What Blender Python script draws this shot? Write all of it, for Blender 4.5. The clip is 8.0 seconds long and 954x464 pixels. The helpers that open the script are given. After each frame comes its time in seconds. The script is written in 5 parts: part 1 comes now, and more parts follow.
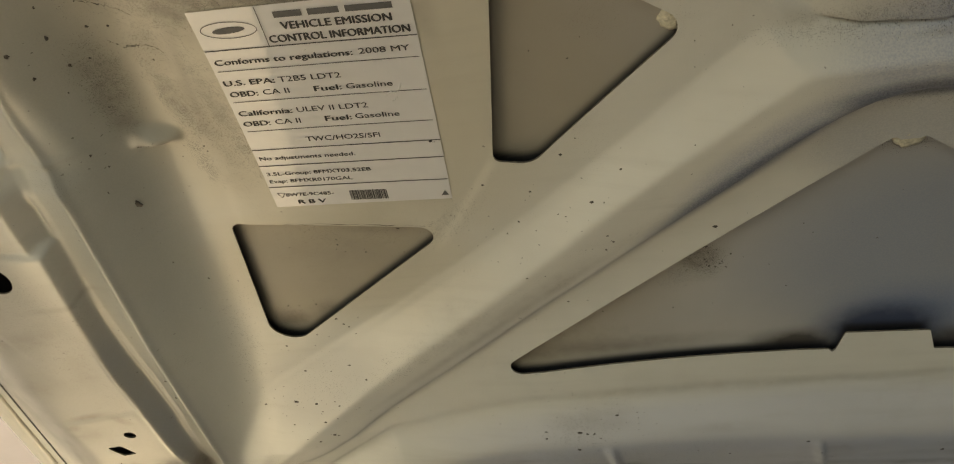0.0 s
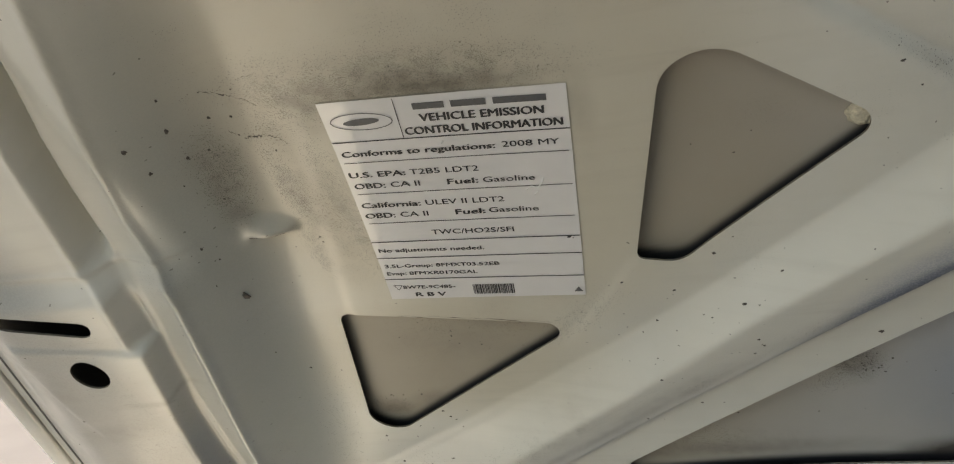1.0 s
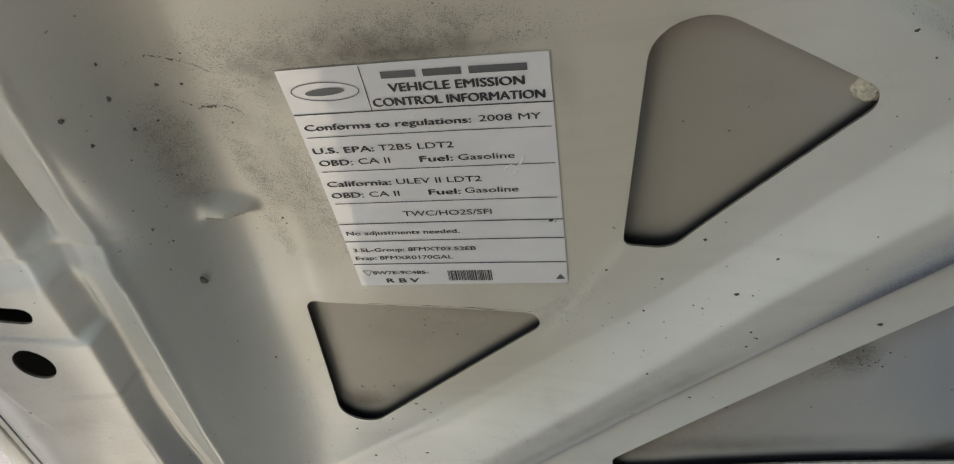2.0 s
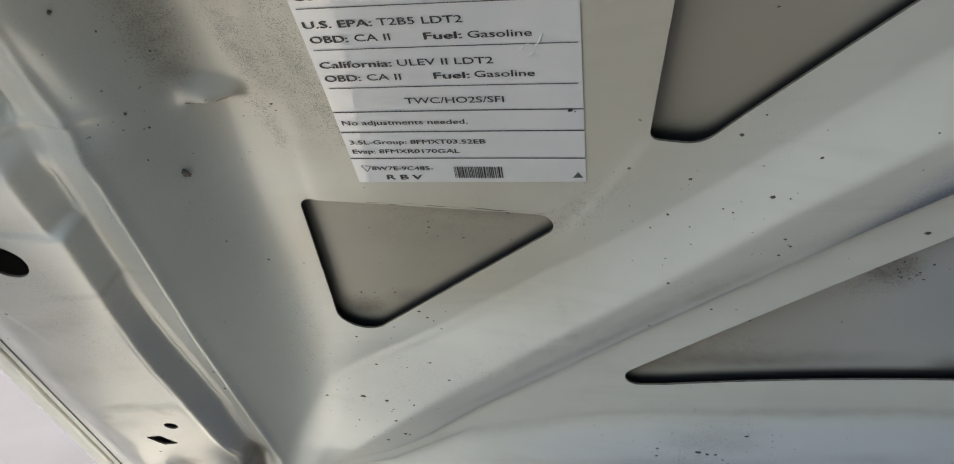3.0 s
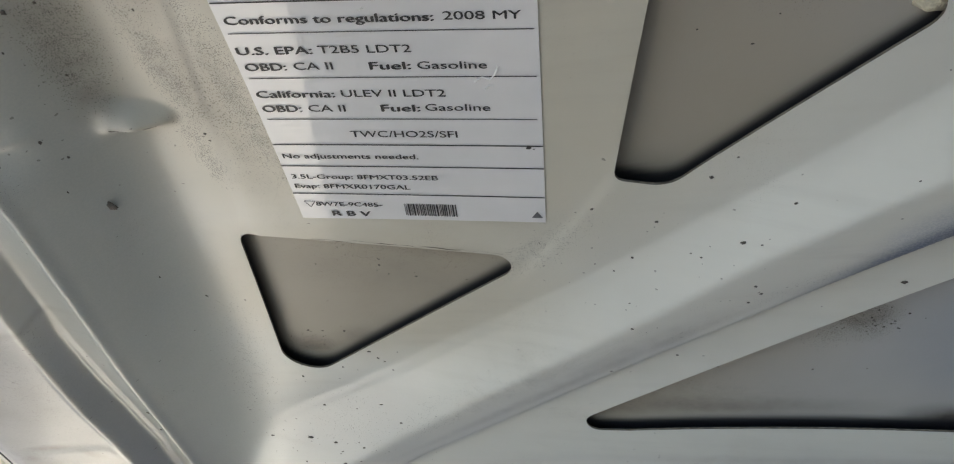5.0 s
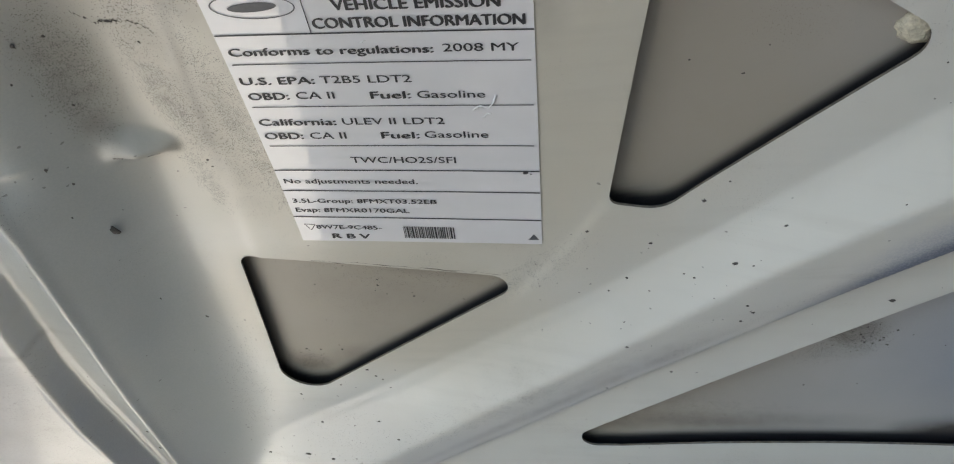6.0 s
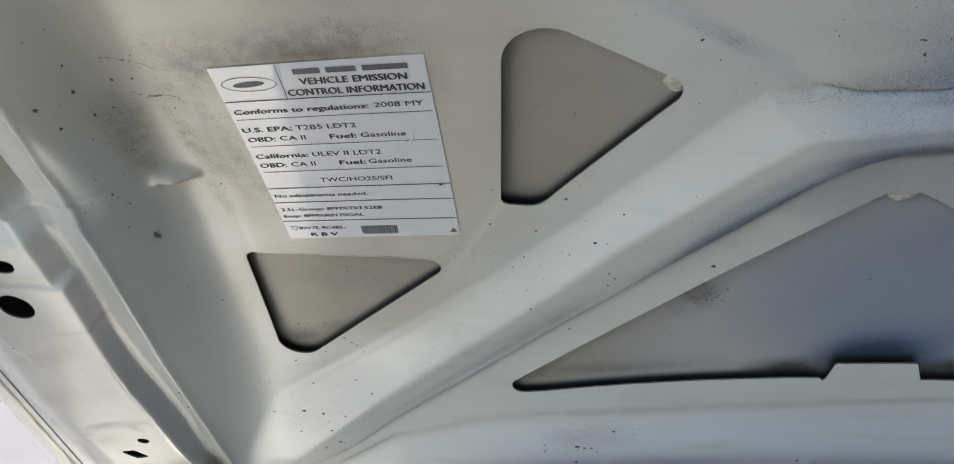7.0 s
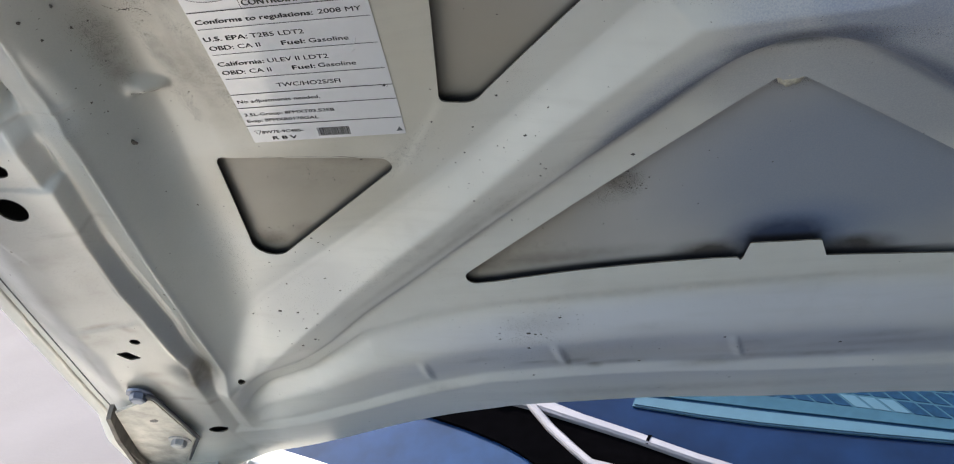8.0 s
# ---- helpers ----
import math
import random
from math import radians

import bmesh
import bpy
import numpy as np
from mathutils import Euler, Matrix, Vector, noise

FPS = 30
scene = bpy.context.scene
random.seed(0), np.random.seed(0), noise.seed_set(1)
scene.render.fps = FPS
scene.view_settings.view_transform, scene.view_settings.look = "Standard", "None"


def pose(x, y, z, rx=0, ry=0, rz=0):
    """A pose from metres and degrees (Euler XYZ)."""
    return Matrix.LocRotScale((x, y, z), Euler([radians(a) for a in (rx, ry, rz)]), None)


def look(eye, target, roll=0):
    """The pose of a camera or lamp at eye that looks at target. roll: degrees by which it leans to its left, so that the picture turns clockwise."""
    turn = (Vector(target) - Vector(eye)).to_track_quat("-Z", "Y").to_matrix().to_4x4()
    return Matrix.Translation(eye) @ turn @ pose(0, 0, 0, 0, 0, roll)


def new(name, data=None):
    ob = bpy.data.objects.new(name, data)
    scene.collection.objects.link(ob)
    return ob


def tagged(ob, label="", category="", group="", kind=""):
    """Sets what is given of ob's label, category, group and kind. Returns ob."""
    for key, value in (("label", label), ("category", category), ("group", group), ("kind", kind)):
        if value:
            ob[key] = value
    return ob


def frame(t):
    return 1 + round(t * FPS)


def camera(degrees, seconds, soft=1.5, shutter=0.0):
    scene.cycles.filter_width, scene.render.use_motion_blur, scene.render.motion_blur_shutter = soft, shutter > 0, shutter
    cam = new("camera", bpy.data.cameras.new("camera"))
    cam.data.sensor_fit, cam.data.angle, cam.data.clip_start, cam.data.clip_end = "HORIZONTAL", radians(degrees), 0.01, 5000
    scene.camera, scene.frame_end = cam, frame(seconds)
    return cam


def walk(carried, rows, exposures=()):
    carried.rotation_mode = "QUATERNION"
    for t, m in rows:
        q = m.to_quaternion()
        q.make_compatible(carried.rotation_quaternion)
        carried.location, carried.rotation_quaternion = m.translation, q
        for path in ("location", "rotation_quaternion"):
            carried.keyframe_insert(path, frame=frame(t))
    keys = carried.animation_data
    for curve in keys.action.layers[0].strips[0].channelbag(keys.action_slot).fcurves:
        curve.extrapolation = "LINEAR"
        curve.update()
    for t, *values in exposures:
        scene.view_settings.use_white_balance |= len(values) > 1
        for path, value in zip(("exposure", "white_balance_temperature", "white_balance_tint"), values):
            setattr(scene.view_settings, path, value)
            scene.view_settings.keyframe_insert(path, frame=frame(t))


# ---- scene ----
from mathutils import geometry

cam = camera(58.0, 8.0, soft=1.1)
# The raised hood's own frame: x across the car, y from its rear edge to its front, z out of its underside.
HOOD = pose(0, 0, 1.15, 133, 0, 0)
PATH = [
    (0, (-0.16, 0.778, 0.373), (-0.559, -0.751, -0.852), -176.0),
    (0.2, (-0.1764, 0.7864, 0.352), (-0.517, -0.4054, -0.6595), -175.05),
    (0.5, (-0.201, 0.783, 0.328), (-0.672, -0.679, -0.952), -173.6),
    (0.7, (-0.2103, 0.7812, 0.322), (-0.6076, -0.384, -0.7), -172.63),
    (1, (-0.22, 0.778, 0.31), (-0.72, -0.689, -0.954), -172.5),
    (1.5, (-0.223, 0.765, 0.297), (-0.69, -0.718, -0.961), -173.0),
    (1.7, (-0.2276, 0.7605, 0.295), (-0.5895, -0.4298, -0.7111), -173.38),
    (2, (-0.224, 0.75, 0.289), (-0.691, -0.746, -0.954), -172.8),
    (2.2, (-0.2305, 0.7411, 0.286), (-0.6172, -0.4883, -0.6622), -172.43),
    (3.3, (-0.2393, 0.7014, 0.266), (-0.6196, -0.5914, -0.5965), -172.09),
    (3.5, (-0.242, 0.697, 0.264), (-0.701, -0.923, -0.815), -172.2),
    (4, (-0.239, 0.694, 0.249), (-0.667, -0.941, -0.822), -172.7),
    (4.5, (-0.238, 0.695, 0.245), (-0.654, -0.913, -0.869), -172.7),
    (4.7, (-0.2347, 0.6923, 0.2424), (-0.5717, -0.5948, -0.6462), -172.5),
    (5.8, (-0.2382, 0.6943, 0.2357), (-0.5644, -0.5809, -0.6738), -173.01),
    (6, (-0.237, 0.702, 0.24), (-0.635, -0.897, -0.893), -173.2),
    (6.2, (-0.2217, 0.7171, 0.2603), (-0.5395, -0.5668, -0.64), -173.44),
    (6.5, (-0.186, 0.756, 0.306), (-0.583, -0.839, -0.834), -174.2),
    (6.7, (-0.1705, 0.7857, 0.3296), (-0.4877, -0.4794, -0.5972), -174.69),
    (7, (-0.158, 0.825, 0.345), (-0.56, -0.756, -0.812), -175.1),
    (7.2, (-0.1516, 0.8358, 0.351), (-0.4729, -0.4394, -0.5604), -175.46),
    (7.5, (-0.141, 0.838, 0.37), (-0.531, -0.773, -0.749), -176.2),
    (7.7, (-0.1281, 0.8453, 0.3885), (-0.4462, -0.4499, -0.4955), -176.26),
    (8, (-0.111, 0.853, 0.422), (-0.501, -0.794, -0.644), -177.6),
]
walk(cam, [(t, HOOD @ look(eye, target, roll)) for t, eye, target, roll in PATH],
     [(0.0, 1.66, 13300, 7), (0.5, 1.90, 10050, 7), (1.0, 1.88, 9050, 7), (2.0, 1.88, 8050, 7), (3.5, 1.87, 7500, 6), (4.5, 1.91, 7500, 7), (6.0, 2.17, 7350, 8), (7.0, 2.13, 7200, 8), (7.5, 2.00, 7200, 9), (8.0, 2.02, 7250, 9)])

# ---- world and sun ----
SUN_EL, SUN_AZ = radians(42), radians(297)
world = bpy.data.worlds.new("sky")
scene.world = world
world.use_nodes = True
wn = world.node_tree
sky = wn.nodes.new("ShaderNodeTexSky")
sky.sky_type, sky.sun_disc = "NISHITA", False
sky.sun_elevation, sky.sun_rotation = SUN_EL, SUN_AZ
wn.links.new(sky.outputs[0], wn.nodes["Background"].inputs[0])
wn.nodes["Background"].inputs[1].default_value = 0.15
sky.dust_density, sky.air_density, sky.ozone_density = 2.2, 1.0, 1.0
sun = new("sun", bpy.data.lights.new("sun", "SUN"))
sun.data.energy, sun.data.angle, sun.data.color = 2.3, radians(0.5), (1.0, 0.95, 0.87)
sun_way = Vector((math.sin(SUN_AZ) * math.cos(SUN_EL), math.cos(SUN_AZ) * math.cos(SUN_EL), math.sin(SUN_EL)))
sun.matrix_world = look(sun_way * 20, (0, 0, 0))


# ---- materials ----
def mat(name, color, rough=0.5, metal=0.0, coat=0.0, vary=0.08, scale=40.0, bump=0.0, bump_scale=300.0):
    """A painted or plain surface with slow and fine variation of colour, gloss and relief."""
    m = bpy.data.materials.new(name)
    m.use_nodes = True
    t = m.node_tree
    b = t.nodes["Principled BSDF"]
    co = t.nodes.new("ShaderNodeTexCoord")
    n1 = t.nodes.new("ShaderNodeTexNoise")
    n1.inputs["Scale"].default_value, n1.inputs["Detail"].default_value = scale, 5
    t.links.new(co.outputs["Object"], n1.inputs["Vector"])
    ramp = t.nodes.new("ShaderNodeMapRange")
    ramp.inputs["From Min"].default_value, ramp.inputs["From Max"].default_value = 0.3, 0.7
    ramp.inputs["To Min"].default_value, ramp.inputs["To Max"].default_value = 1 - vary, 1 + vary
    t.links.new(n1.outputs["Fac"], ramp.inputs["Value"])
    mul = t.nodes.new("ShaderNodeVectorMath")
    mul.operation = "SCALE"
    mul.inputs[0].default_value = color
    t.links.new(ramp.outputs[0], mul.inputs["Scale"])
    t.links.new(mul.outputs[0], b.inputs["Base Color"])
    b.inputs["Roughness"].default_value, b.inputs["Metallic"].default_value = rough, metal
    b.inputs["Coat Weight"].default_value, b.inputs["Coat Roughness"].default_value = coat, 0.08
    if bump:
        n2 = t.nodes.new("ShaderNodeTexNoise")
        n2.inputs["Scale"].default_value, n2.inputs["Detail"].default_value = bump_scale, 3
        t.links.new(co.outputs["Object"], n2.inputs["Vector"])
        bp = t.nodes.new("ShaderNodeBump")
        bp.inputs["Strength"].default_value, bp.inputs["Distance"].default_value = bump, 0.002
        t.links.new(n2.outputs["Fac"], bp.inputs["Height"])
        t.links.new(bp.outputs[0], b.inputs["Normal"])
    return m


def link(t, kind, *values, op=None, **sets):
    """A node whose inputs are sockets or numbers; returns its first output."""
    n = t.nodes.new(kind)
    if op:
        n.operation = op
    for k, v in sets.items():
        n.inputs[k.replace("_", " ")].default_value = v
    for i, v in enumerate(values):
        if isinstance(v, bpy.types.NodeSocket):
            t.links.new(v, n.inputs[i])
        elif v is not None:
            n.inputs[i].default_value = v
    return n.outputs[0]


def math_node(t, op, a, b=0.0, c=0.0):
    return link(t, "ShaderNodeMath", a, b, c, op=op)


def spot_mask(t, xyz, cx, cy, rx, ry, hard=0.0, turn=0.0):
    """1 in the middle of an oval patch of the panel, 0 outside."""
    off = link(t, "ShaderNodeVectorMath", xyz, (cx, cy, 0), op="SUBTRACT")
    if turn:
        spin = t.nodes.new("ShaderNodeVectorRotate")
        spin.rotation_type = "Z_AXIS"
        spin.inputs["Angle"].default_value = radians(-turn)
        t.links.new(off, spin.inputs["Vector"])
        off = spin.outputs[0]
    off = link(t, "ShaderNodeVectorMath", off, (1 / rx, 1 / ry, 0), op="MULTIPLY")
    n = t.nodes.new("ShaderNodeVectorMath")
    n.operation = "LENGTH"
    t.links.new(off, n.inputs[0])
    m = t.nodes.new("ShaderNodeMapRange")
    m.interpolation_type = "SMOOTHSTEP"
    t.links.new(n.outputs["Value"], m.inputs["Value"])
    m.inputs["From Min"].default_value, m.inputs["From Max"].default_value = hard, 1.0
    m.inputs["To Min"].default_value, m.inputs["To Max"].default_value = 1.0, 0.0
    return m.outputs[0]


def ramped(t, v, lo, hi, a=0.0, b=1.0):
    m = t.nodes.new("ShaderNodeMapRange")
    t.links.new(v, m.inputs["Value"])
    for k, x in zip(("From Min", "From Max", "To Min", "To Max"), (lo, hi, a, b)):
        m.inputs[k].default_value = x
    return m.outputs[0]


def noise_tex(t, xyz, scale, detail=4.0):
    n = t.nodes.new("ShaderNodeTexNoise")
    n.inputs["Scale"].default_value, n.inputs["Detail"].default_value = scale, detail
    t.links.new(xyz, n.inputs["Vector"])
    return n.outputs["Fac"]


def cells(t, xyz, scale):
    """The distance to the nearest of scattered points, and that point's random value."""
    n = t.nodes.new("ShaderNodeTexVoronoi")
    n.voronoi_dimensions = "2D"
    n.inputs["Scale"].default_value = scale
    t.links.new(xyz, n.inputs["Vector"])
    sep = t.nodes.new("ShaderNodeSeparateColor")
    t.links.new(n.outputs["Color"], sep.inputs[0])
    return n.outputs["Distance"], sep.outputs[0], sep.outputs[1]


def mixed(t, fac, a, b):
    n = t.nodes.new("ShaderNodeMix")
    n.data_type = "RGBA"
    for sock, v in ((n.inputs[0], fac), (n.inputs[6], a), (n.inputs[7], b)):
        if isinstance(v, bpy.types.NodeSocket):
            t.links.new(v, sock)
        else:
            sock.default_value = v if isinstance(v, float) else (*v, 1)
    return n.outputs[2]


def dirty_paint(name, color, patches, flecks, rough, coat, grime=0.65, thin=(), thin_tone=(0.57, 0.535, 0.447), primer_and_shade=(), worn=True, smudges=(), peppered=()):
    """Thin paint with engine-bay dirt: soft grime and stipple in patches, smudges, pepper of spatter, scattered flecks, faint wipe marks."""
    m = bpy.data.materials.new(name)
    m.use_nodes = True
    t = m.node_tree
    b = t.nodes["Principled BSDF"]
    xyz = t.nodes.new("ShaderNodeTexCoord").outputs["Object"]
    slow, mid, quick = noise_tex(t, xyz, 7, 3), noise_tex(t, xyz, 45, 5), noise_tex(t, xyz, 420, 3)
    tone = ramped(t, slow, 0.3, 0.7, 0.95, 1.04)
    tone = math_node(t, "MULTIPLY", tone, ramped(t, mid, 0.25, 0.75, 0.975, 1.02))
    base = t.nodes.new("ShaderNodeVectorMath")
    base.operation = "SCALE"
    base.inputs[0].default_value = color
    t.links.new(tone, base.inputs["Scale"])
    col = base.outputs[0]
    if thin:
        spread = None
        for p in thin:
            k = spot_mask(t, xyz, *p)
            spread = k if spread is None else math_node(t, "MAXIMUM", spread, k)
        spread = math_node(t, "MULTIPLY", spread, ramped(t, mid, 0.2, 0.8, 0.88, 1.0))
        col = mixed(t, math_node(t, "MINIMUM", spread, 1.0), col, thin_tone)
    for p in primer_and_shade:
        # blue-grey undercoat showing through a dusting of paint, and ovals of painted shade
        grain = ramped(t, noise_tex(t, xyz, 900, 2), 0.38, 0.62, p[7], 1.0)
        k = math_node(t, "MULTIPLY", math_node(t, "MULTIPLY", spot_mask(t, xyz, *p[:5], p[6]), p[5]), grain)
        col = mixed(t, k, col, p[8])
    dirt = None
    for p in patches:
        k = math_node(t, "MULTIPLY", spot_mask(t, xyz, *p[:4], 0.0, p[5] if len(p) > 5 else 0.0), p[4])
        dirt = k if dirt is None else math_node(t, "MAXIMUM", dirt, k)
    if worn:
        dirt = math_node(t, "MAXIMUM", dirt, ramped(t, noise_tex(t, xyz, 14, 4), 0.45, 0.75, 0.0, 0.42))
    cloudy = math_node(t, "MULTIPLY", dirt, ramped(t, noise_tex(t, xyz, 28, 6), 0.32, 0.68, 0.1, 1.0))
    # wipe marks
    swept = t.nodes.new("ShaderNodeMapping")
    swept.inputs["Rotation"].default_value, swept.inputs["Scale"].default_value = (0, 0, radians(-35)), (12, 110, 12)
    t.links.new(xyz, swept.inputs["Vector"])
    streak = ramped(t, noise_tex(t, swept.outputs[0], 1.0, 4), 0.5, 0.8, 0.0, 0.16 if worn else 0.0)
    col = mixed(t, math_node(t, "MULTIPLY", streak, ramped(t, slow, 0.4, 0.65)), col, (0.30, 0.27, 0.22))
    col = mixed(t, math_node(t, "MULTIPLY", math_node(t, "MULTIPLY", cloudy, dirt), grime), col, (0.20, 0.17, 0.13))
    # smudges rubbed into the paint
    for p in smudges:
        k = math_node(t, "MULTIPLY", spot_mask(t, xyz, *p[:4], 0.0, p[5]), ramped(t, noise_tex(t, xyz, 85, 5), 0.25, 0.7, 0.35 * p[4], p[4]))
        col = mixed(t, k, col, (0.15, 0.13, 0.105))
    # a pepper of dried spatter
    pepper = None
    for p in peppered:
        k = math_node(t, "MULTIPLY", spot_mask(t, xyz, *p[:4], 0.15, p[5]), p[4])
        pepper = k if pepper is None else math_node(t, "MAXIMUM", pepper, k)
    if pepper:
        thick_thin = math_node(t, "MULTIPLY", pepper, ramped(t, noise_tex(t, xyz, 130, 4), 0.36, 0.62, 0.15, 1.0))
        for scale, size in ((1700.0, 0.42), (1050.0, 0.32), (2600.0, 0.45)):
            d, r, g = cells(t, xyz, scale)
            gate = math_node(t, "GREATER_THAN", thick_thin, r)
            dot = math_node(t, "MULTIPLY", math_node(t, "LESS_THAN", d, math_node(t, "MULTIPLY", ramped(t, g, 0.0, 1.0, 0.35, 1.0), size)), gate)
            col = mixed(t, math_node(t, "MULTIPLY", dot, 0.62), col, (0.055, 0.047, 0.038))
    # stipple
    for scale, most in ((800.0, 0.45), (430.0, 0.34)):
        d, r, _ = cells(t, xyz, scale)
        size = math_node(t, "MULTIPLY", math_node(t, "MULTIPLY", cloudy, r), most)
        dot = math_node(t, "MULTIPLY", math_node(t, "LESS_THAN", d, size), math_node(t, "GREATER_THAN", math_node(t, "MULTIPLY", dirt, r), 0.12))
        col = mixed(t, math_node(t, "MULTIPLY", dot, 0.5), col, (0.06, 0.05, 0.04))
    # flecks
    thick = None
    for p in flecks:
        k = math_node(t, "MULTIPLY", spot_mask(t, xyz, *p[:4]), p[4])
        thick = k if thick is None else math_node(t, "MAXIMUM", thick, k)
    for scale, most, few in ((75.0, 0.055, 0.988), (190.0, 0.12, 0.985), (38.0, 0.026, 0.985)) if worn else ():
        bent = link(t, "ShaderNodeVectorMath", xyz, None, op="ADD")
        warp = t.nodes.new("ShaderNodeTexNoise")
        warp.inputs["Scale"].default_value = 160
        t.links.new(xyz, warp.inputs["Vector"])
        sc = t.nodes.new("ShaderNodeVectorMath")
        sc.operation = "SCALE"
        sc.inputs["Scale"].default_value = 0.004
        t.links.new(warp.outputs["Color"], sc.inputs[0])
        t.links.new(sc.outputs[0], bent.node.inputs[1])
        d, r, g = cells(t, bent, scale)
        gate = math_node(t, "GREATER_THAN", math_node(t, "ADD", r, math_node(t, "MULTIPLY", thick, 0.35)), few)
        dot = math_node(t, "MULTIPLY", math_node(t, "LESS_THAN", d, math_node(t, "MULTIPLY", g, most)), gate)
        col = mixed(t, math_node(t, "MULTIPLY", dot, 0.55), col, (0.07, 0.06, 0.05))
    t.links.new(col, b.inputs["Base Color"])
    if worn:
        t.links.new(ramped(t, mid, 0.3, 0.7, rough - 0.06, rough + 0.08), b.inputs["Roughness"])
    else:
        b.inputs["Roughness"].default_value = rough
    b.inputs["Coat Weight"].default_value, b.inputs["Coat Roughness"].default_value = coat, 0.12
    bp = t.nodes.new("ShaderNodeBump")
    bp.inputs["Strength"].default_value, bp.inputs["Distance"].default_value = 0.12, 0.0006
    t.links.new(quick, bp.inputs["Height"])
    t.links.new(bp.outputs[0], b.inputs["Normal"])
    return m, t, col


BLUISH, WALL_SHADE = (0.26, 0.30, 0.36), (0.21, 0.26, 0.275)
# oval patches of dirt, some standing for crease and seam shade: middle, half sizes, strength, turn
GRIME_SHADE_NEAR_HUB = [(-0.215, 0.270, 0.26, 0.012, 0.6, 39), (-0.112, 0.496, 0.07, 0.008, 0.6, -39), (0.0, 0.398, 0.09, 0.010, 1.0), (0.0, 0.413, 0.08, 0.012, 0.85), (0.03, 0.4400, 0.10, 0.005, 1.0), (-0.33, 0.34, 0.16, 0.05, 0.45), (-0.20, 0.40, 0.05, 0.10, 0.3), (-0.32, 0.562, 0.19, 0.05, 0.45), (-0.428, 0.46, 0.026, 0.18, 1.0), (-0.452, 0.49, 0.018, 0.14, 0.5), (-0.47, 0.28, 0.03, 0.14, 0.35)]
SMUDGES = [(-0.352, 0.527, 0.095, 0.016, 1.0, -5), (-0.35, 0.538, 0.11, 0.026, 0.5, -5), (-0.407, 0.525, 0.016, 0.030, 0.6, 0), (-0.272, 0.50, 0.012, 0.03, 0.3, 0), (-0.464, 0.490, 0.018, 0.060, 0.62, -10), (-0.470, 0.455, 0.014, 0.020, 0.5, 0), (-0.437, 0.470, 0.010, 0.05, 0.35, 0), (-0.413, 0.45, 0.010, 0.08, 0.3, 5),
           (-0.614, 0.045, 0.022, 0.060, 1.0, -10), (-0.614, 0.045, 0.014, 0.040, 0.9, -10), (-0.650, 0.078, 0.016, 0.012, 0.9, 0), (-0.645, 0.045, 0.012, 0.040, 0.6, 15), (-0.650, 0.008, 0.022, 0.009, 0.7, -30), (-0.630, -0.016, 0.020, 0.010, 0.6, -30), (-0.640, 0.194, 0.030, 0.007, 0.8, 3), (-0.617, 0.180, 0.008, 0.016, 0.6, 30), (-0.662, 0.181, 0.012, 0.008, 0.6, 40), (-0.70, 0.11, 0.008, 0.09, 0.5, -18), (-0.69, 0.06, 0.03, 0.03, 0.4, 0), (-0.675, 0.03, 0.012, 0.012, 0.7, 0), (-0.570, 0.345, 0.045, 0.006, 0.35, -6), (-0.62, 0.315, 0.05, 0.02, 0.35, 10), (-0.655, 0.25, 0.05, 0.03, 0.32, 0), (-0.63, 0.375, 0.03, 0.05, 0.3, 0), (-0.605, 0.26, 0.02, 0.05, 0.25, -10), (-0.66, 0.165, 0.03, 0.02, 0.35, 0), (-0.61, 0.10, 0.016, 0.05, 0.3, 0),
           (-0.63, -0.17, 0.10, 0.02, 0.55, 20), (-0.225, 0.083, 0.06, 0.018, 0.25, 0), (-0.10, 0.118, 0.30, 0.010, 0.22, 2), (-0.30, 0.205, 0.20, 0.007, 0.4, 37), (-0.255, 0.248, 0.10, 0.010, 0.3, 38), (-0.10, -0.075, 0.35, 0.018, 0.3, 0), (-0.22, 0.0, 0.07, 0.012, 0.35, 5), (-0.02, -0.01, 0.10, 0.012, 0.4, 0), (0.10, 0.012, 0.10, 0.014, 0.35, 0), (-0.155, -0.008, 0.045, 0.010, 0.55, 3), (-0.180, -0.012, 0.014, 0.009, 0.8, 0), (-0.245, 0.003, 0.025, 0.006, 0.5, 0), (-0.06, -0.020, 0.06, 0.009, 0.5, 0), (0.06, -0.013, 0.08, 0.010, 0.5, 2), (-0.02, 0.03, 0.05, 0.02, 0.35, 0), (0.10, 0.035, 0.06, 0.014, 0.35, 5), (-0.115, 0.075, 0.05, 0.010, 0.2, 4), (-0.30, 0.02, 0.03, 0.012, 0.3, 15), (-0.36, -0.05, 0.05, 0.012, 0.35, 10)]
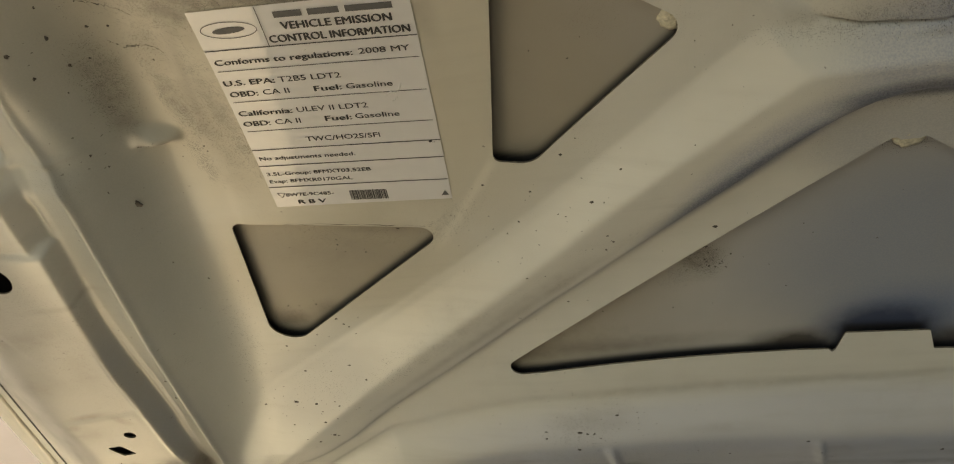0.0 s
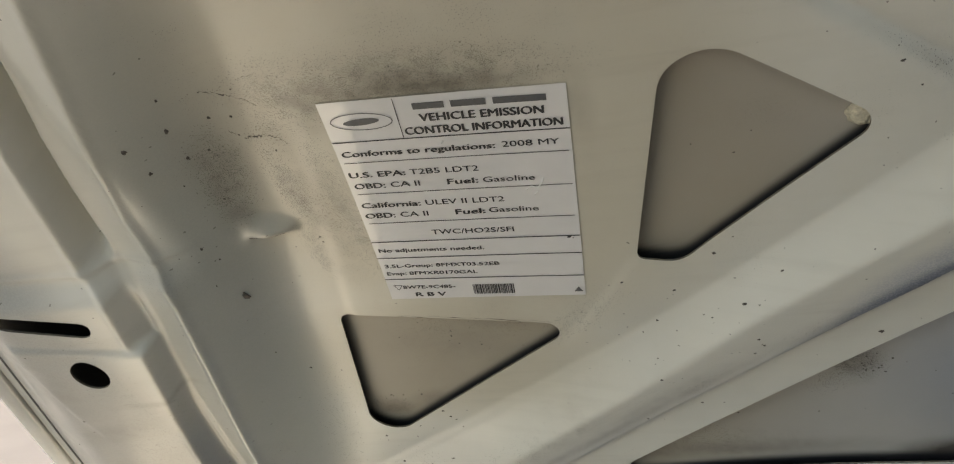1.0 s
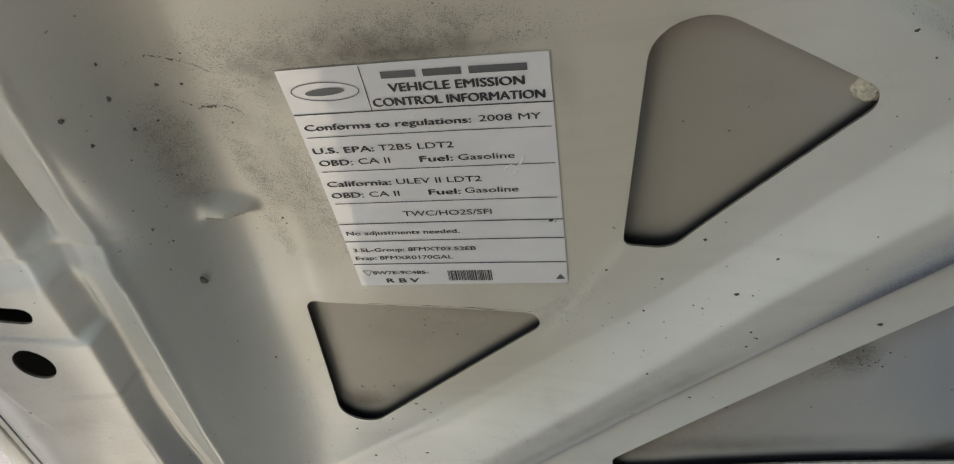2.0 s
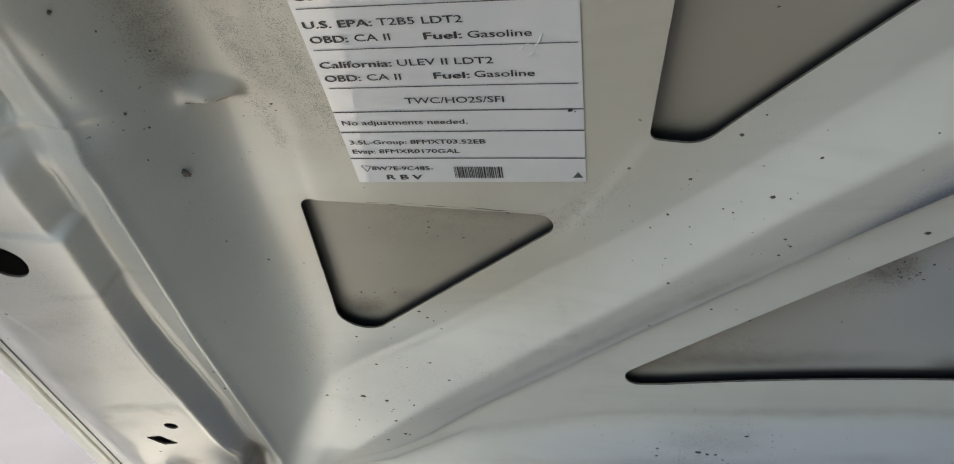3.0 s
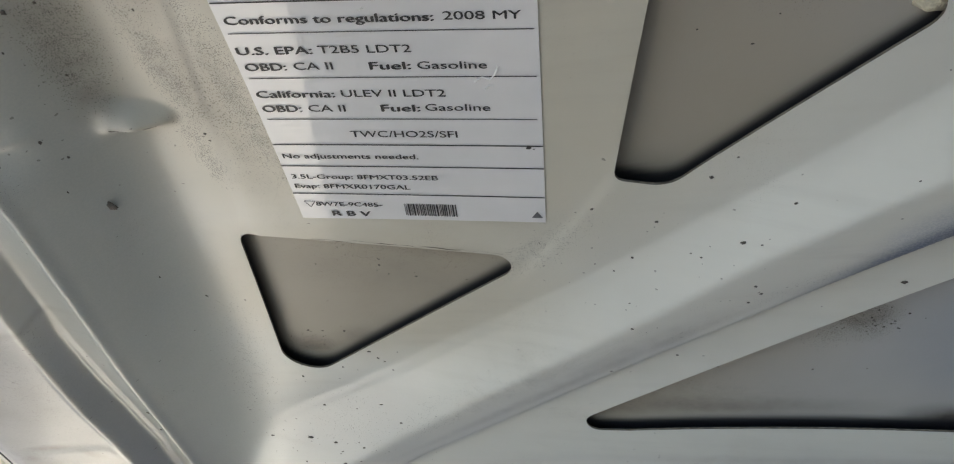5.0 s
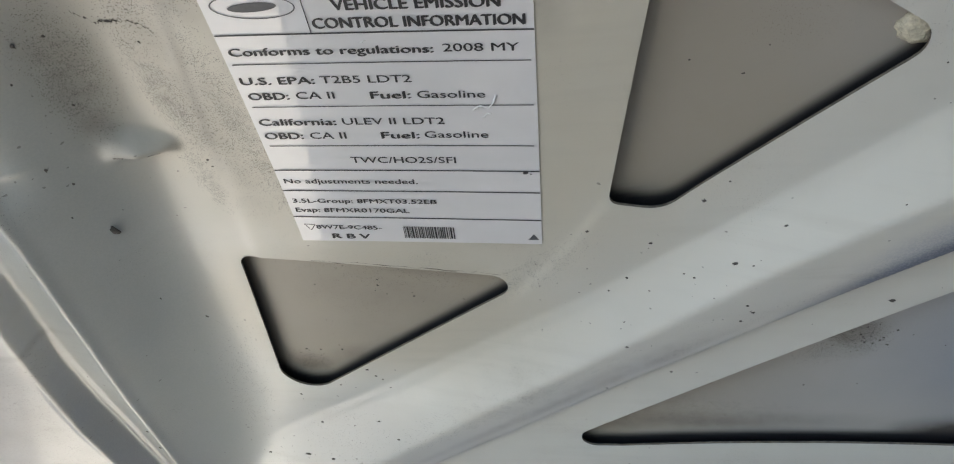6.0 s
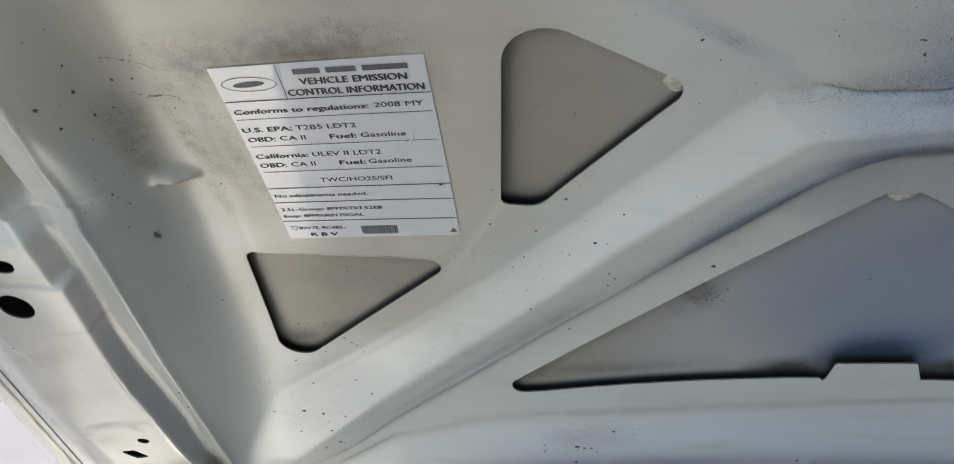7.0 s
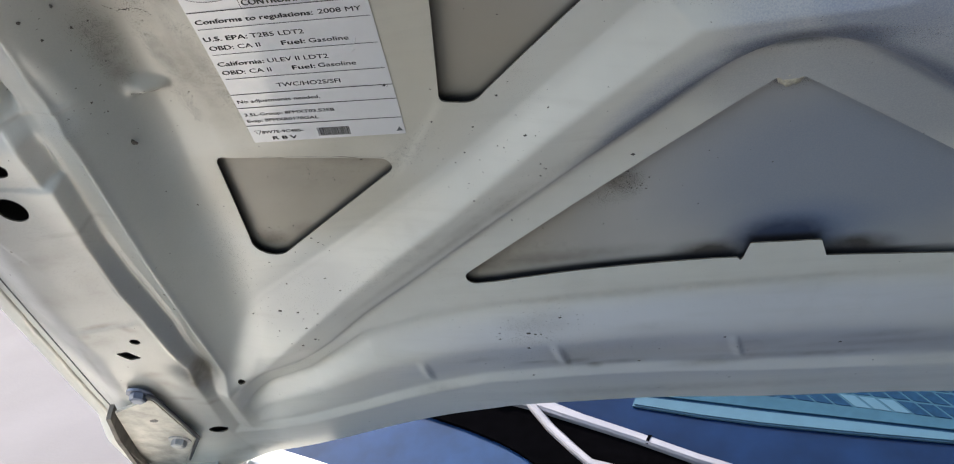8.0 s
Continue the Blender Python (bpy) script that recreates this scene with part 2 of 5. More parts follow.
# oval patches of pepper: middle, half sizes, strength, turn
PEPPER = [(-0.437, 0.468, 0.011, 0.05, 0.80, 0), (-0.444, 0.412, 0.008, 0.035, 0.6, 0), (-0.412, 0.45, 0.013, 0.085, 0.55, 0), (-0.463, 0.492, 0.016, 0.05, 0.5, -10), (-0.355, 0.537, 0.11, 0.022, 0.75, -5), (-0.415, 0.535, 0.028, 0.035, 0.6, 0),
          (-0.30, 0.325, 0.05, 0.014, 0.3, 38), (-0.24, 0.07, 0.04, 0.025, 0.2, 0), (-0.02, 0.452, 0.10, 0.014, 0.5, 0), (0.03, 0.40, 0.10, 0.02, 0.25, 0), (-0.33, 0.205, 0.12, 0.010, 0.25, 37), (-0.445, 0.155, 0.05, 0.04, 0.05, 0), (-0.60, 0.30, 0.030, 0.16, 0.10, -10), (-0.655, 0.17, 0.03, 0.04, 0.14, 0), (-0.37, 0.19, 0.09, 0.012, 0.08, 38), (-0.20, 0.035, 0.16, 0.04, 0.08, 0), (-0.50, 0.22, 0.02, 0.10, 0.10, -12)]
GRIME_AT_EDGES = [(-0.30, 0.58, 0.20, 0.06, 0.35), (-0.02, 0.455, 0.09, 0.035, 0.55), (-0.05, 0.41, 0.06, 0.03, 0.4), (-0.25, 0.02, 0.20, 0.05, 0.35), (-0.33, 0.20, 0.07, 0.03, 0.35), (-0.62, 0.18, 0.05, 0.03, 0.4), (-0.61, 0.42, 0.03, 0.03, 0.3), (-0.612, 0.05, 0.014, 0.05, 1.0), (-0.64, 0.075, 0.04, 0.018, 0.7), (-0.20, 0.0, 0.05, 0.02, 0.7), (-0.03, 0.01, 0.12, 0.018, 0.7)]
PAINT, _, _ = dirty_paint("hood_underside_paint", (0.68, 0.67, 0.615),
                          GRIME_SHADE_NEAR_HUB + GRIME_AT_EDGES,
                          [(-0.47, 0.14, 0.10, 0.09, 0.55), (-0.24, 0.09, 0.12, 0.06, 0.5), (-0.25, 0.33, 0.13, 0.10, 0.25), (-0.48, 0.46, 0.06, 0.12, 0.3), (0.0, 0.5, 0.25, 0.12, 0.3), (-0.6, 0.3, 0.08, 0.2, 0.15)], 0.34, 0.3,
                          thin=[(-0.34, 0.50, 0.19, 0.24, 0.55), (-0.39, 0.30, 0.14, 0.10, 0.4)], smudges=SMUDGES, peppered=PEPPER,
                          # undercoat at hub and rear; creases, wall, flange, arm end carry shade as colour
                          primer_and_shade=[(-0.06, 0.070, 0.38, 0.055, 0.5, 0.75, 2, 0.8, (0.56, 0.575, 0.625)), (0.125, 0.385, 0.20, 0.062, 0.70, 0.80, -38, 0.6, (0.30, 0.335, 0.42)), (0.03, 0.432, 0.105, 0.050, 0.5, 0.72, 0, 0.6, (0.30, 0.335, 0.42)), (-0.085, 0.372, 0.095, 0.024, 0.3, 0.65, 39, 0.6, (0.27, 0.305, 0.385)), (0.06, 0.340, 0.17, 0.065, 0.5, 0.7, -14, 0.75, (0.33, 0.345, 0.375)), (0.135, 0.290, 0.18, 0.045, 0.45, 0.5, -38, 0.75, (0.33, 0.345, 0.375)), (0.003, 0.4045, 0.070, 0.016, 0.45, 0.95, 0, 0.8, (0.12, 0.138, 0.185)), (-0.098, 0.3515, 0.120, 0.0145, 0.3, 0.9, 39, 0.8, (0.12, 0.138, 0.185)), (0.105, 0.3475, 0.14, 0.0155, 0.3, 0.9, -39, 0.8, (0.12, 0.138, 0.185)), (-0.455, 0.150, 0.110, 0.060, 0.3, 0.7, 40, 0.9, (0.45, 0.46, 0.45)), (-0.03, 0.0, 0.42, 0.07, 0.4, 0.7, 0, 0.8, (0.55, 0.555, 0.58)), (-0.532, 0.27, 0.055, 0.50, 0.4, 0.55, -12, 0.9, WALL_SHADE), (-0.645, 0.25, 0.10, 0.5, 0.6, 0.9, 0, 0.9, (0.305, 0.313, 0.302)), (0.05, 0.5, 0.22, 0.07, 0.1, 0.4, 0, 0.3, BLUISH)])


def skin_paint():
    """Overspray that came through the cut-outs onto dark undercoat; edge shade and the tab's blue are painted in."""
    m, t, col = dirty_paint("hood_skin_overspray_and_shade", (0.45, 0.44, 0.42), [(-0.40, 0.29, 0.11, 0.09, 0.45), (-0.126, 0.235, 0.03, 0.012, 0.5), (-0.18, 0.47, 0.05, 0.03, 0.4), (-0.455, 0.228, 0.03, 0.02, 0.9), (-0.42, 0.235, 0.02, 0.015, 0.7), (-0.130, 0.256, 0.036, 0.028, 1.0), (-0.02, 0.35, 0.05, 0.02, 0.5), (-0.20, 0.165, 0.12, 0.02, 0.6)],
                            [(-0.4, 0.3, 0.2, 0.2, 0.2), (0, 0.3, 0.2, 0.2, 0.25)], 0.45, 0.0, thin=[(-0.36, 0.36, 0.28, 0.34, 0.6)], thin_tone=(0.37, 0.335, 0.275),
                            # bluish ovals put the skin's blue reflection into its colour
                            primer_and_shade=[(0.06, 0.245, 0.21, 0.15, 0.35, 0.8, 0, 0.85, (0.235, 0.275, 0.345)), (0.02, 0.180, 0.085, 0.045, 0.1, 0.65, 0, 0.85, (0.10, 0.16, 0.29))], worn=False,
                            smudges=[(-0.39, 0.30, 0.06, 0.03, 0.25, -15), (-0.35, 0.318, 0.05, 0.014, 0.3, -10), (-0.20, 0.162, 0.13, 0.014, 0.5, 3), (-0.27, 0.158, 0.05, 0.018, 0.4, 10), (-0.126, 0.252, 0.020, 0.022, 0.35, 30), (-0.455, 0.222, 0.018, 0.014, 0.8, 0), (-0.43, 0.232, 0.03, 0.012, 0.45, 30)],
                            peppered=[(-0.128, 0.252, 0.021, 0.026, 0.8, 30), (-0.145, 0.236, 0.02, 0.016, 0.4, 30), (-0.38, 0.315, 0.07, 0.02, 0.12, -10), (-0.455, 0.222, 0.016, 0.012, 0.4, 0), (-0.22, 0.175, 0.09, 0.02, 0.25, 0), (0.0, 0.355, 0.03, 0.02, 0.5, 0)])
    xyz = t.nodes.new("ShaderNodeTexCoord").outputs["Object"]
    b = t.nodes["Principled BSDF"]
    # blue sheen and dark shade round the tab, put into the skin's colour
    tab_shade = spot_mask(t, xyz, 0.004, 0.168, 0.062, 0.036, 0.25)
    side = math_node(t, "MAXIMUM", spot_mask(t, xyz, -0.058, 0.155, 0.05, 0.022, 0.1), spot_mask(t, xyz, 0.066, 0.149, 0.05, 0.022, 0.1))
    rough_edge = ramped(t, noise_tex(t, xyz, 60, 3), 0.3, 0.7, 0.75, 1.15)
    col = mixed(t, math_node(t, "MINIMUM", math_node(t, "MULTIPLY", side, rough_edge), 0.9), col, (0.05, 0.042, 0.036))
    col = mixed(t, math_node(t, "MINIMUM", math_node(t, "MULTIPLY", tab_shade, rough_edge), 0.92), col, (0.035, 0.05, 0.095))
    # near black behind the cut-out edges: bare undercoat, with their shade painted in
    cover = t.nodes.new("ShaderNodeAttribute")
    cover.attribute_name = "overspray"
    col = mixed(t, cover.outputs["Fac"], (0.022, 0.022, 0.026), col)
    t.links.new(col, b.inputs["Base Color"])
    return m


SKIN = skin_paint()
ECOAT = mat("dark_primer", (0.045, 0.045, 0.05), 0.55, vary=0.1, scale=30)
WHITE = mat("white_car_paint", (0.66, 0.65, 0.615), 0.25, coat=0.8, vary=0.02, scale=6)
PAPER = mat("label_paper", (0.77, 0.76, 0.76), 0.4, coat=1.0, vary=0.02, scale=60)
PAPER.node_tree.nodes["Principled BSDF"].inputs["Coat IOR"].default_value = 1.68
PAPER.node_tree.nodes["Principled BSDF"].inputs["Coat Roughness"].default_value = 0.03
INK = mat("label_ink", (0.035, 0.033, 0.035), 0.5, vary=0.15, scale=500)
GREY_INK = mat("label_grey_ink", (0.11, 0.11, 0.115), 0.5, vary=0.1, scale=500)
BLACK = mat("black_plastic", (0.0015, 0.0015, 0.002), 0.85, vary=0.2, scale=80)
ZINC = mat("zinc_steel", (0.17, 0.19, 0.24), 0.5, metal=0.7, vary=0.1, scale=200)
ZINC_OLD = mat("dull_zinc", (0.35, 0.35, 0.345), 0.65, metal=0.1, vary=0.2, scale=150)
PLATE_PAINT = mat("dusty_hinge_paint", (0.34, 0.33, 0.295), 0.5, vary=0.34, scale=55, bump=0.2, bump_scale=200)
GRIMY = mat("grimy_steel", (0.10, 0.088, 0.075), 0.7, vary=0.4, scale=60, bump=0.3, bump_scale=120)
SILVER = mat("wiper_silver", (0.26, 0.26, 0.30), 0.45, metal=0.2, vary=0.05, scale=60)
BLACK.node_tree.nodes["Principled BSDF"].inputs["Specular IOR Level"].default_value = 0.0
BAY = mat("engine_bay_black", (0.045, 0.045, 0.048), 0.6, vary=0.3, scale=12, bump=0.3, bump_scale=40)


def ground_mat():
    """Pale concrete beside and behind the car; unseen dark ground added in front and on its other side."""
    m = mat("concrete_and_unseen_dark", (0.102, 0.100, 0.117), 0.9, vary=0.12, scale=1.5, bump=0.4, bump_scale=60)
    t = m.node_tree
    b = t.nodes["Principled BSDF"]
    pale = b.inputs["Base Color"].links[0].from_socket
    xyz = t.nodes.new("ShaderNodeTexCoord").outputs["Object"]
    sep = t.nodes.new("ShaderNodeSeparateXYZ")
    t.links.new(xyz, sep.inputs[0])
    ragged = ramped(t, noise_tex(t, xyz, 6, 4), 0.3, 0.7, -0.02, 0.02)
    # unseen dark area, added to cut bounce light from front and far side
    right = ramped(t, math_node(t, "ADD", sep.outputs[0], ragged), 0.55, 0.57)
    ahead = math_node(t, "ADD", math_node(t, "MULTIPLY", sep.outputs[1], -1.0), math_node(t, "MULTIPLY", sep.outputs[0], 0.75))
    ahead = ramped(t, math_node(t, "ADD", ahead, ragged), 1.30, 1.33)
    grit = ramped(t, noise_tex(t, xyz, 300, 2), 0.35, 0.65, 0.6, 1.4)
    dark = t.nodes.new("ShaderNodeVectorMath")
    dark.operation = "SCALE"
    dark.inputs[0].default_value = (0.058, 0.059, 0.064)
    t.links.new(grit, dark.inputs["Scale"])
    col = mixed(t, math_node(t, "MAXIMUM", right, ahead), pale, dark.outputs[0])
    t.links.new(col, b.inputs["Base Color"])
    return m


CONCRETE = ground_mat()
SEALANT = mat("adhesive", (0.60, 0.57, 0.46), 0.5, vary=0.22, scale=420, bump=0.8, bump_scale=420)
DASH = mat("dash_pad", (0.022, 0.066, 0.108), 0.8, vary=0.08, scale=60)
VENT = mat("vent_dark", (0.005, 0.026, 0.062), 0.9, vary=0.2, scale=100)
for cloth in (DASH, VENT):
    cloth.node_tree.nodes["Principled BSDF"].inputs["Specular IOR Level"].default_value = 0.08


# ---- building helpers ----
def part(name, bm, material, parent, label=""):
    me = bpy.data.meshes.new(name)
    bm.to_mesh(me)
    bm.free()
    me.materials.append(material)
    ob = new(name, me)
    ob.parent = parent
    return tagged(ob, label)


def smooth(ob):
    ob.data.polygons.foreach_set("use_smooth", [True] * len(ob.data.polygons))
    return ob


def thing(name, m, label, category, group="", kind=""):
    ob = new(name)
    ob.empty_display_size = 0.05
    ob.matrix_world = m
    return tagged(ob, label, category, group, kind)


def box(bm, x0, x1, y0, y1, z0, z1, bevel=0.0):
    got = bmesh.ops.create_cube(bm, size=1)
    bmesh.ops.scale(bm, vec=(x1 - x0, y1 - y0, z1 - z0), verts=got["verts"])
    bmesh.ops.translate(bm, vec=((x0 + x1) / 2, (y0 + y1) / 2, (z0 + z1) / 2), verts=got["verts"])
    if bevel:
        edges = list({e for v in got["verts"] for e in v.link_edges})
        bmesh.ops.bevel(bm, geom=edges, offset=bevel, segments=2, affect="EDGES", profile=0.5)
    return bm


def slab(bm, pts, z0, z1):
    """A flat piece with the outline pts, from z0 to z1 (numbers, or functions of x and y)."""
    f0, f1 = (z if callable(z) else (lambda x, y, z=z: z) for z in (z0, z1))
    low = [bm.verts.new((x, y, f0(x, y))) for x, y in pts]
    top = [bm.verts.new((x, y, f1(x, y))) for x, y in pts]
    bm.faces.new(top)
    bm.faces.new(low[::-1])
    for i in range(len(pts)):
        j = (i + 1) % len(pts)
        bm.faces.new((low[i], low[j], top[j], top[i]))
    bmesh.ops.recalc_face_normals(bm, faces=bm.faces[:])
    return bm


def tube(bm, pts, r, sides=10):
    """A round bar along pts; r: a radius, or one for each point."""
    rings = []
    for i, p in enumerate(pts):
        a, b = Vector(pts[max(i - 1, 0)]), Vector(pts[min(i + 1, len(pts) - 1)])
        q = (b - a).to_track_quat("Z", "Y")
        rr = r[i] if isinstance(r, (list, tuple)) else r
        rings.append([bm.verts.new(Vector(p) + q @ Vector((rr * math.cos(k * 2 * math.pi / sides), rr * math.sin(k * 2 * math.pi / sides), 0))) for k in range(sides)])
    for a, b in zip(rings, rings[1:]):
        for k in range(sides):
            bm.faces.new((a[k], a[(k + 1) % sides], b[(k + 1) % sides], b[k]))
    bm.faces.new(rings[0][::-1])
    bm.faces.new(rings[-1])
    return bm


def rounded(corners, step=0.0025):
    """A closed outline through corners (x, y, radius), rounded, counter-clockwise or not as given."""
    out = []
    n = len(corners)
    for i in range(n):
        (px, py, _), (x, y, r), (qx, qy, _) = corners[i - 1], corners[i], corners[(i + 1) % n]
        c, a, b = Vector((x, y)), Vector((px - x, py - y)).normalized(), Vector((qx - x, qy - y)).normalized()
        half = math.acos(max(-1, min(1, a.dot(b)))) / 2
        if r <= 0 or half > 1.5:
            out.append((x, y))
            continue
        cut = r / math.tan(half)
        mid = c + (a + b).normalized() * (r / math.sin(half))
        s, e = c + a * cut - mid, c + b * cut - mid
        sweep = s.angle_signed(e)
        k = max(3, int(abs(sweep) * r / step))
        for j in range(k + 1):
            w = -sweep * j / k
            out.append((mid.x + s.x * math.cos(w) - s.y * math.sin(w), mid.y + s.x * math.sin(w) + s.y * math.cos(w)))
    return out


def fine(pts, step):
    """The closed outline pts with points every step."""
    out = []
    for (ax, ay), (bx, by) in zip(pts, pts[1:] + pts[:1]):
        k = max(1, round(math.hypot(bx - ax, by - ay) / step))
        out += [(ax + (bx - ax) * j / k, ay + (by - ay) * j / k) for j in range(k)]
    return out


def inside(px, py, poly):
    hit = np.zeros(len(px), bool)
    for (ax, ay), (bx, by) in zip(poly, poly[1:] + poly[:1]):
        if ay != by:
            hit ^= ((ay > py) != (by > py)) & (px < (bx - ax) * (py - ay) / (by - ay) + ax)
    return hit


def ellipse(x, y, a, b, turn=0, k=24):
    c, s = math.cos(radians(turn)), math.sin(radians(turn))
    return [(x + a * math.cos(w) * c - b * math.sin(w) * s, y + a * math.cos(w) * s + b * math.sin(w) * c) for w in (i * 2 * math.pi / k for i in range(k))]


# ---- the hood's pressed shape ----
def line(v, knots):
    k = np.array(knots)
    return np.interp(v, k[:, 0], k[:, 1])


def step_between(v, a, b):
    t = np.clip((v - a) / (b - a), 0, 1)
    return t * t * (3 - 2 * t)


def crown(x, y):
    """The panel's slow curve."""
    return 0.0581 - 0.046 * x * x - 0.2817 * y + 0.2914 * y * y + 0.2302 * x * x * y


HEM = [(-0.30, -0.855), (0.0007, -0.782), (0.1613, -0.7428), (0.284, -0.7122), (0.4045, -0.6817), (0.60, -0.638), (0.82, -0.599)]
REAR = [(-0.80, -0.275), (-0.714, -0.243), (-0.619, -0.193), (-0.451, -0.147), (-0.28, -0.107), (-0.138, -0.101), (0, -0.106)]
FRONT = 0.82


def askew(x):
    """The rear member runs a little askew towards the far side."""
    return 0.060 * np.clip(x + 0.10, 0, 0.33)



def seam(x):
    """The line of the step in front of the hub and along the upper arms."""
    return line(-np.abs(x), [(-0.60, 0.95), (-0.159, 0.532), (-0.066, 0.457), (-0.04, 0.4475), (0, 0.4435)])


def pressed(x, y):
    """The height of the inner panel's pressed form, before its bends are rounded."""
    x = -abs(x)
    z = crown(x, y)
    # cross-member along the rear edge
    yb = line(x, [(-0.60, -0.05), (-0.50, 0.0), (-0.411, 0.079), (-0.338, 0.104), (-0.273, 0.115), (-0.097, 0.127), (0, 0.126)])
    yk = line(x, [(-0.649, -0.106), (-0.545, -0.092), (-0.459, -0.07), (-0.3, -0.021), (-0.165, -0.013), (0, -0.018)])
    zb = np.minimum(crown(x, yb), 0.032)
    zk = 0.043 + 0.016 * step_between(x, -0.35, -0.6)
    p = np.clip((yb - y) / (yb - yk), 0, 1)
    bow = step_between(p, 0.0, 0.5)
    rear = zb + (0.049 - zb) * bow + (zk - 0.049) * step_between(p, 0.42, 1.0) + 0.006 * np.clip((yk - y) / 0.014, 0, 1)
    z = np.where(y < yb, rear, np.minimum(z, 0.034))
    # the diagonal arms of the cross
    u, d = 0.777 * x + 0.629 * y, -0.629 * x + 0.777 * y
    d1 = line(u, [(-0.289, 0.4295), (-0.18, 0.418), (-0.10, 0.4115), (-0.033, 0.4065), (0.03, 0.4045), (0.12, 0.4060), (0.21, 0.4107)])
    d2 = line(u, [(-0.42, 0.362), (-0.35, 0.3695), (-0.24, 0.3725), (-0.15, 0.3735), (-0.06, 0.372), (0.0, 0.3725), (0.063, 0.376), (0.20, 0.375)])
    d3 = line(u, [(-0.45, 0.328), (-0.40, 0.3325), (-0.343, 0.333), (-0.29, 0.3355), (-0.24, 0.337), (-0.20, 0.3355), (-0.15, 0.3335), (-0.10, 0.3325), (-0.05, 0.3315), (0.0, 0.3295), (0.04, 0.3285), (0.09, 0.3275), (0.15, 0.326)])
    # the crease under the arm bends level at the hub, and so does the crest
    round_hub = line(x, [(-0.10, 0.3390), (-0.08, 0.3565), (-0.0622, 0.3705), (-0.045, 0.3825), (-0.03, 0.3905), (-0.015, 0.3955), (0.0, 0.3970)])
    e = np.where(x < -0.10, d - d3, (y - round_hub) * line(x, [(-0.10, 0.777), (-0.05, 0.86), (-0.02, 0.99), (0, 1)]))
    crest = np.where(x < -0.10, d2 - d3, line(x, [(-0.10, 0.050), (-0.08, 0.046), (-0.047, 0.038), (0, 0.033)]))
    high = line(u, [(-0.35, 0.0135), (0.0, 0.0125), (0.2, 0.0140)])
    foot_step = line(x, [(-0.35, 0.0042), (-0.15, 0.0070), (-0.08, 0.0112), (0, 0.0125)])
    foot_run = line(x, [(-0.35, 0.0045), (-0.15, 0.0080), (-0.08, 0.0125), (0, 0.0150)])
    wall = foot_step * step_between(e, -0.0012, foot_run) + (high - foot_step) * (1 - np.clip(1 - e / crest, 0, 1) ** 1.25)
    facet = high * (1 - np.clip((d - d2) / (d1 - d2), 0, 1))
    tip = high - line(x, [(-0.0944, 0.47), (-0.03, 0.95)]) * (y - 0.4287)
    # the step in front of the hub and along the upper arms
    yv = seam(x)
    arm = np.minimum(wall, facet + 0.0009 * np.clip(1 - np.abs(d - d1 + 0.001) / 0.004, 0, 1))
    arm = np.where(x > -0.12, np.minimum(arm, np.maximum(tip, line(x, [(-0.08, 0), (-0.055, -0.004)]))), arm)
    s = (x + 0.4937) * 0.862 - (y - 0.155) * 0.507
    arm = arm * step_between(s, -0.020, 0.012) * step_between(y - 0.35 * (x + 0.55), -0.010, 0.022)
    lip = line(x, [(-0.16, 0.010), (-0.075, 0.007), (-0.055, 0.0022)])
    rise = step_between(y, yv, yv + lip)
    arm = arm * (1 - rise) + line(x, [(-0.10, -0.0048), (-0.055, -0.001)]) * rise * (1 - step_between(y, yv + 0.012, yv + 0.07))
    arm = arm - 0.0028 * np.exp(-((y - yv - 0.005) / 0.0055) ** 2) * step_between(x, -0.055, -0.080)
    edge = line(y, [(0.2, -0.470), (0.3724, -0.4410), (0.4208, -0.4320), (0.4576, -0.4250), (0.4929, -0.4175), (0.535, -0.408), (0.7, -0.378)])
    z = z + (-0.0012 * step_between(x, edge + 0.0025, edge - 0.0045)) * step_between(y, 0.28, 0.36) * step_between(y, 0.56, 0.52)
    # the slight rise between the tips of the two side cut-outs
    w, a = (x + 0.2776) * 0.819 - (y - 0.3497) * 0.573, (x + 0.2776) * 0.573 + (y - 0.3497) * 0.819
    z = z + 0.0010 * step_between(w, -0.002, 0.002) * (1 - step_between(w, 0.006, 0.06)) * step_between(np.abs(a), 0.07, 0.045)
    # the stepped side
    foot = line(y, [(-0.1, -0.585), (0, -0.558), (0.128, -0.520), (0.2212, -0.489), (0.2777, -0.483), (0.3548, -0.476), (0.4191, -0.464), (0.4758, -0.449), (0.5077, -0.441), (0.581, -0.426), (0.82, -0.39)])
    top = line(y, [(-0.1, -0.618), (0.0345, -0.592), (0.167, -0.5695), (0.265, -0.552), (0.348, -0.534), (0.425, -0.5175), (0.464, -0.5137), (0.4967, -0.5105), (0.5425, -0.4975), (0.61, -0.479), (0.82, -0.42)])
    shelf = line(y, [(-0.1, -0.634), (0.022, -0.611), (0.06, -0.604), (0.13, -0.5910), (0.155, -0.584), (0.187, -0.580), (0.22, -0.5755), (0.255, -0.572), (0.303, -0.565), (0.325, -0.5612), (0.357, -0.555), (0.395, -0.5455), (0.41, -0.5405), (0.443, -0.5346), (0.465, -0.5345), (0.494, -0.5315), (0.528, -0.5265), (0.556, -0.5208), (0.5855, -0.5125), (0.82, -0.45)])
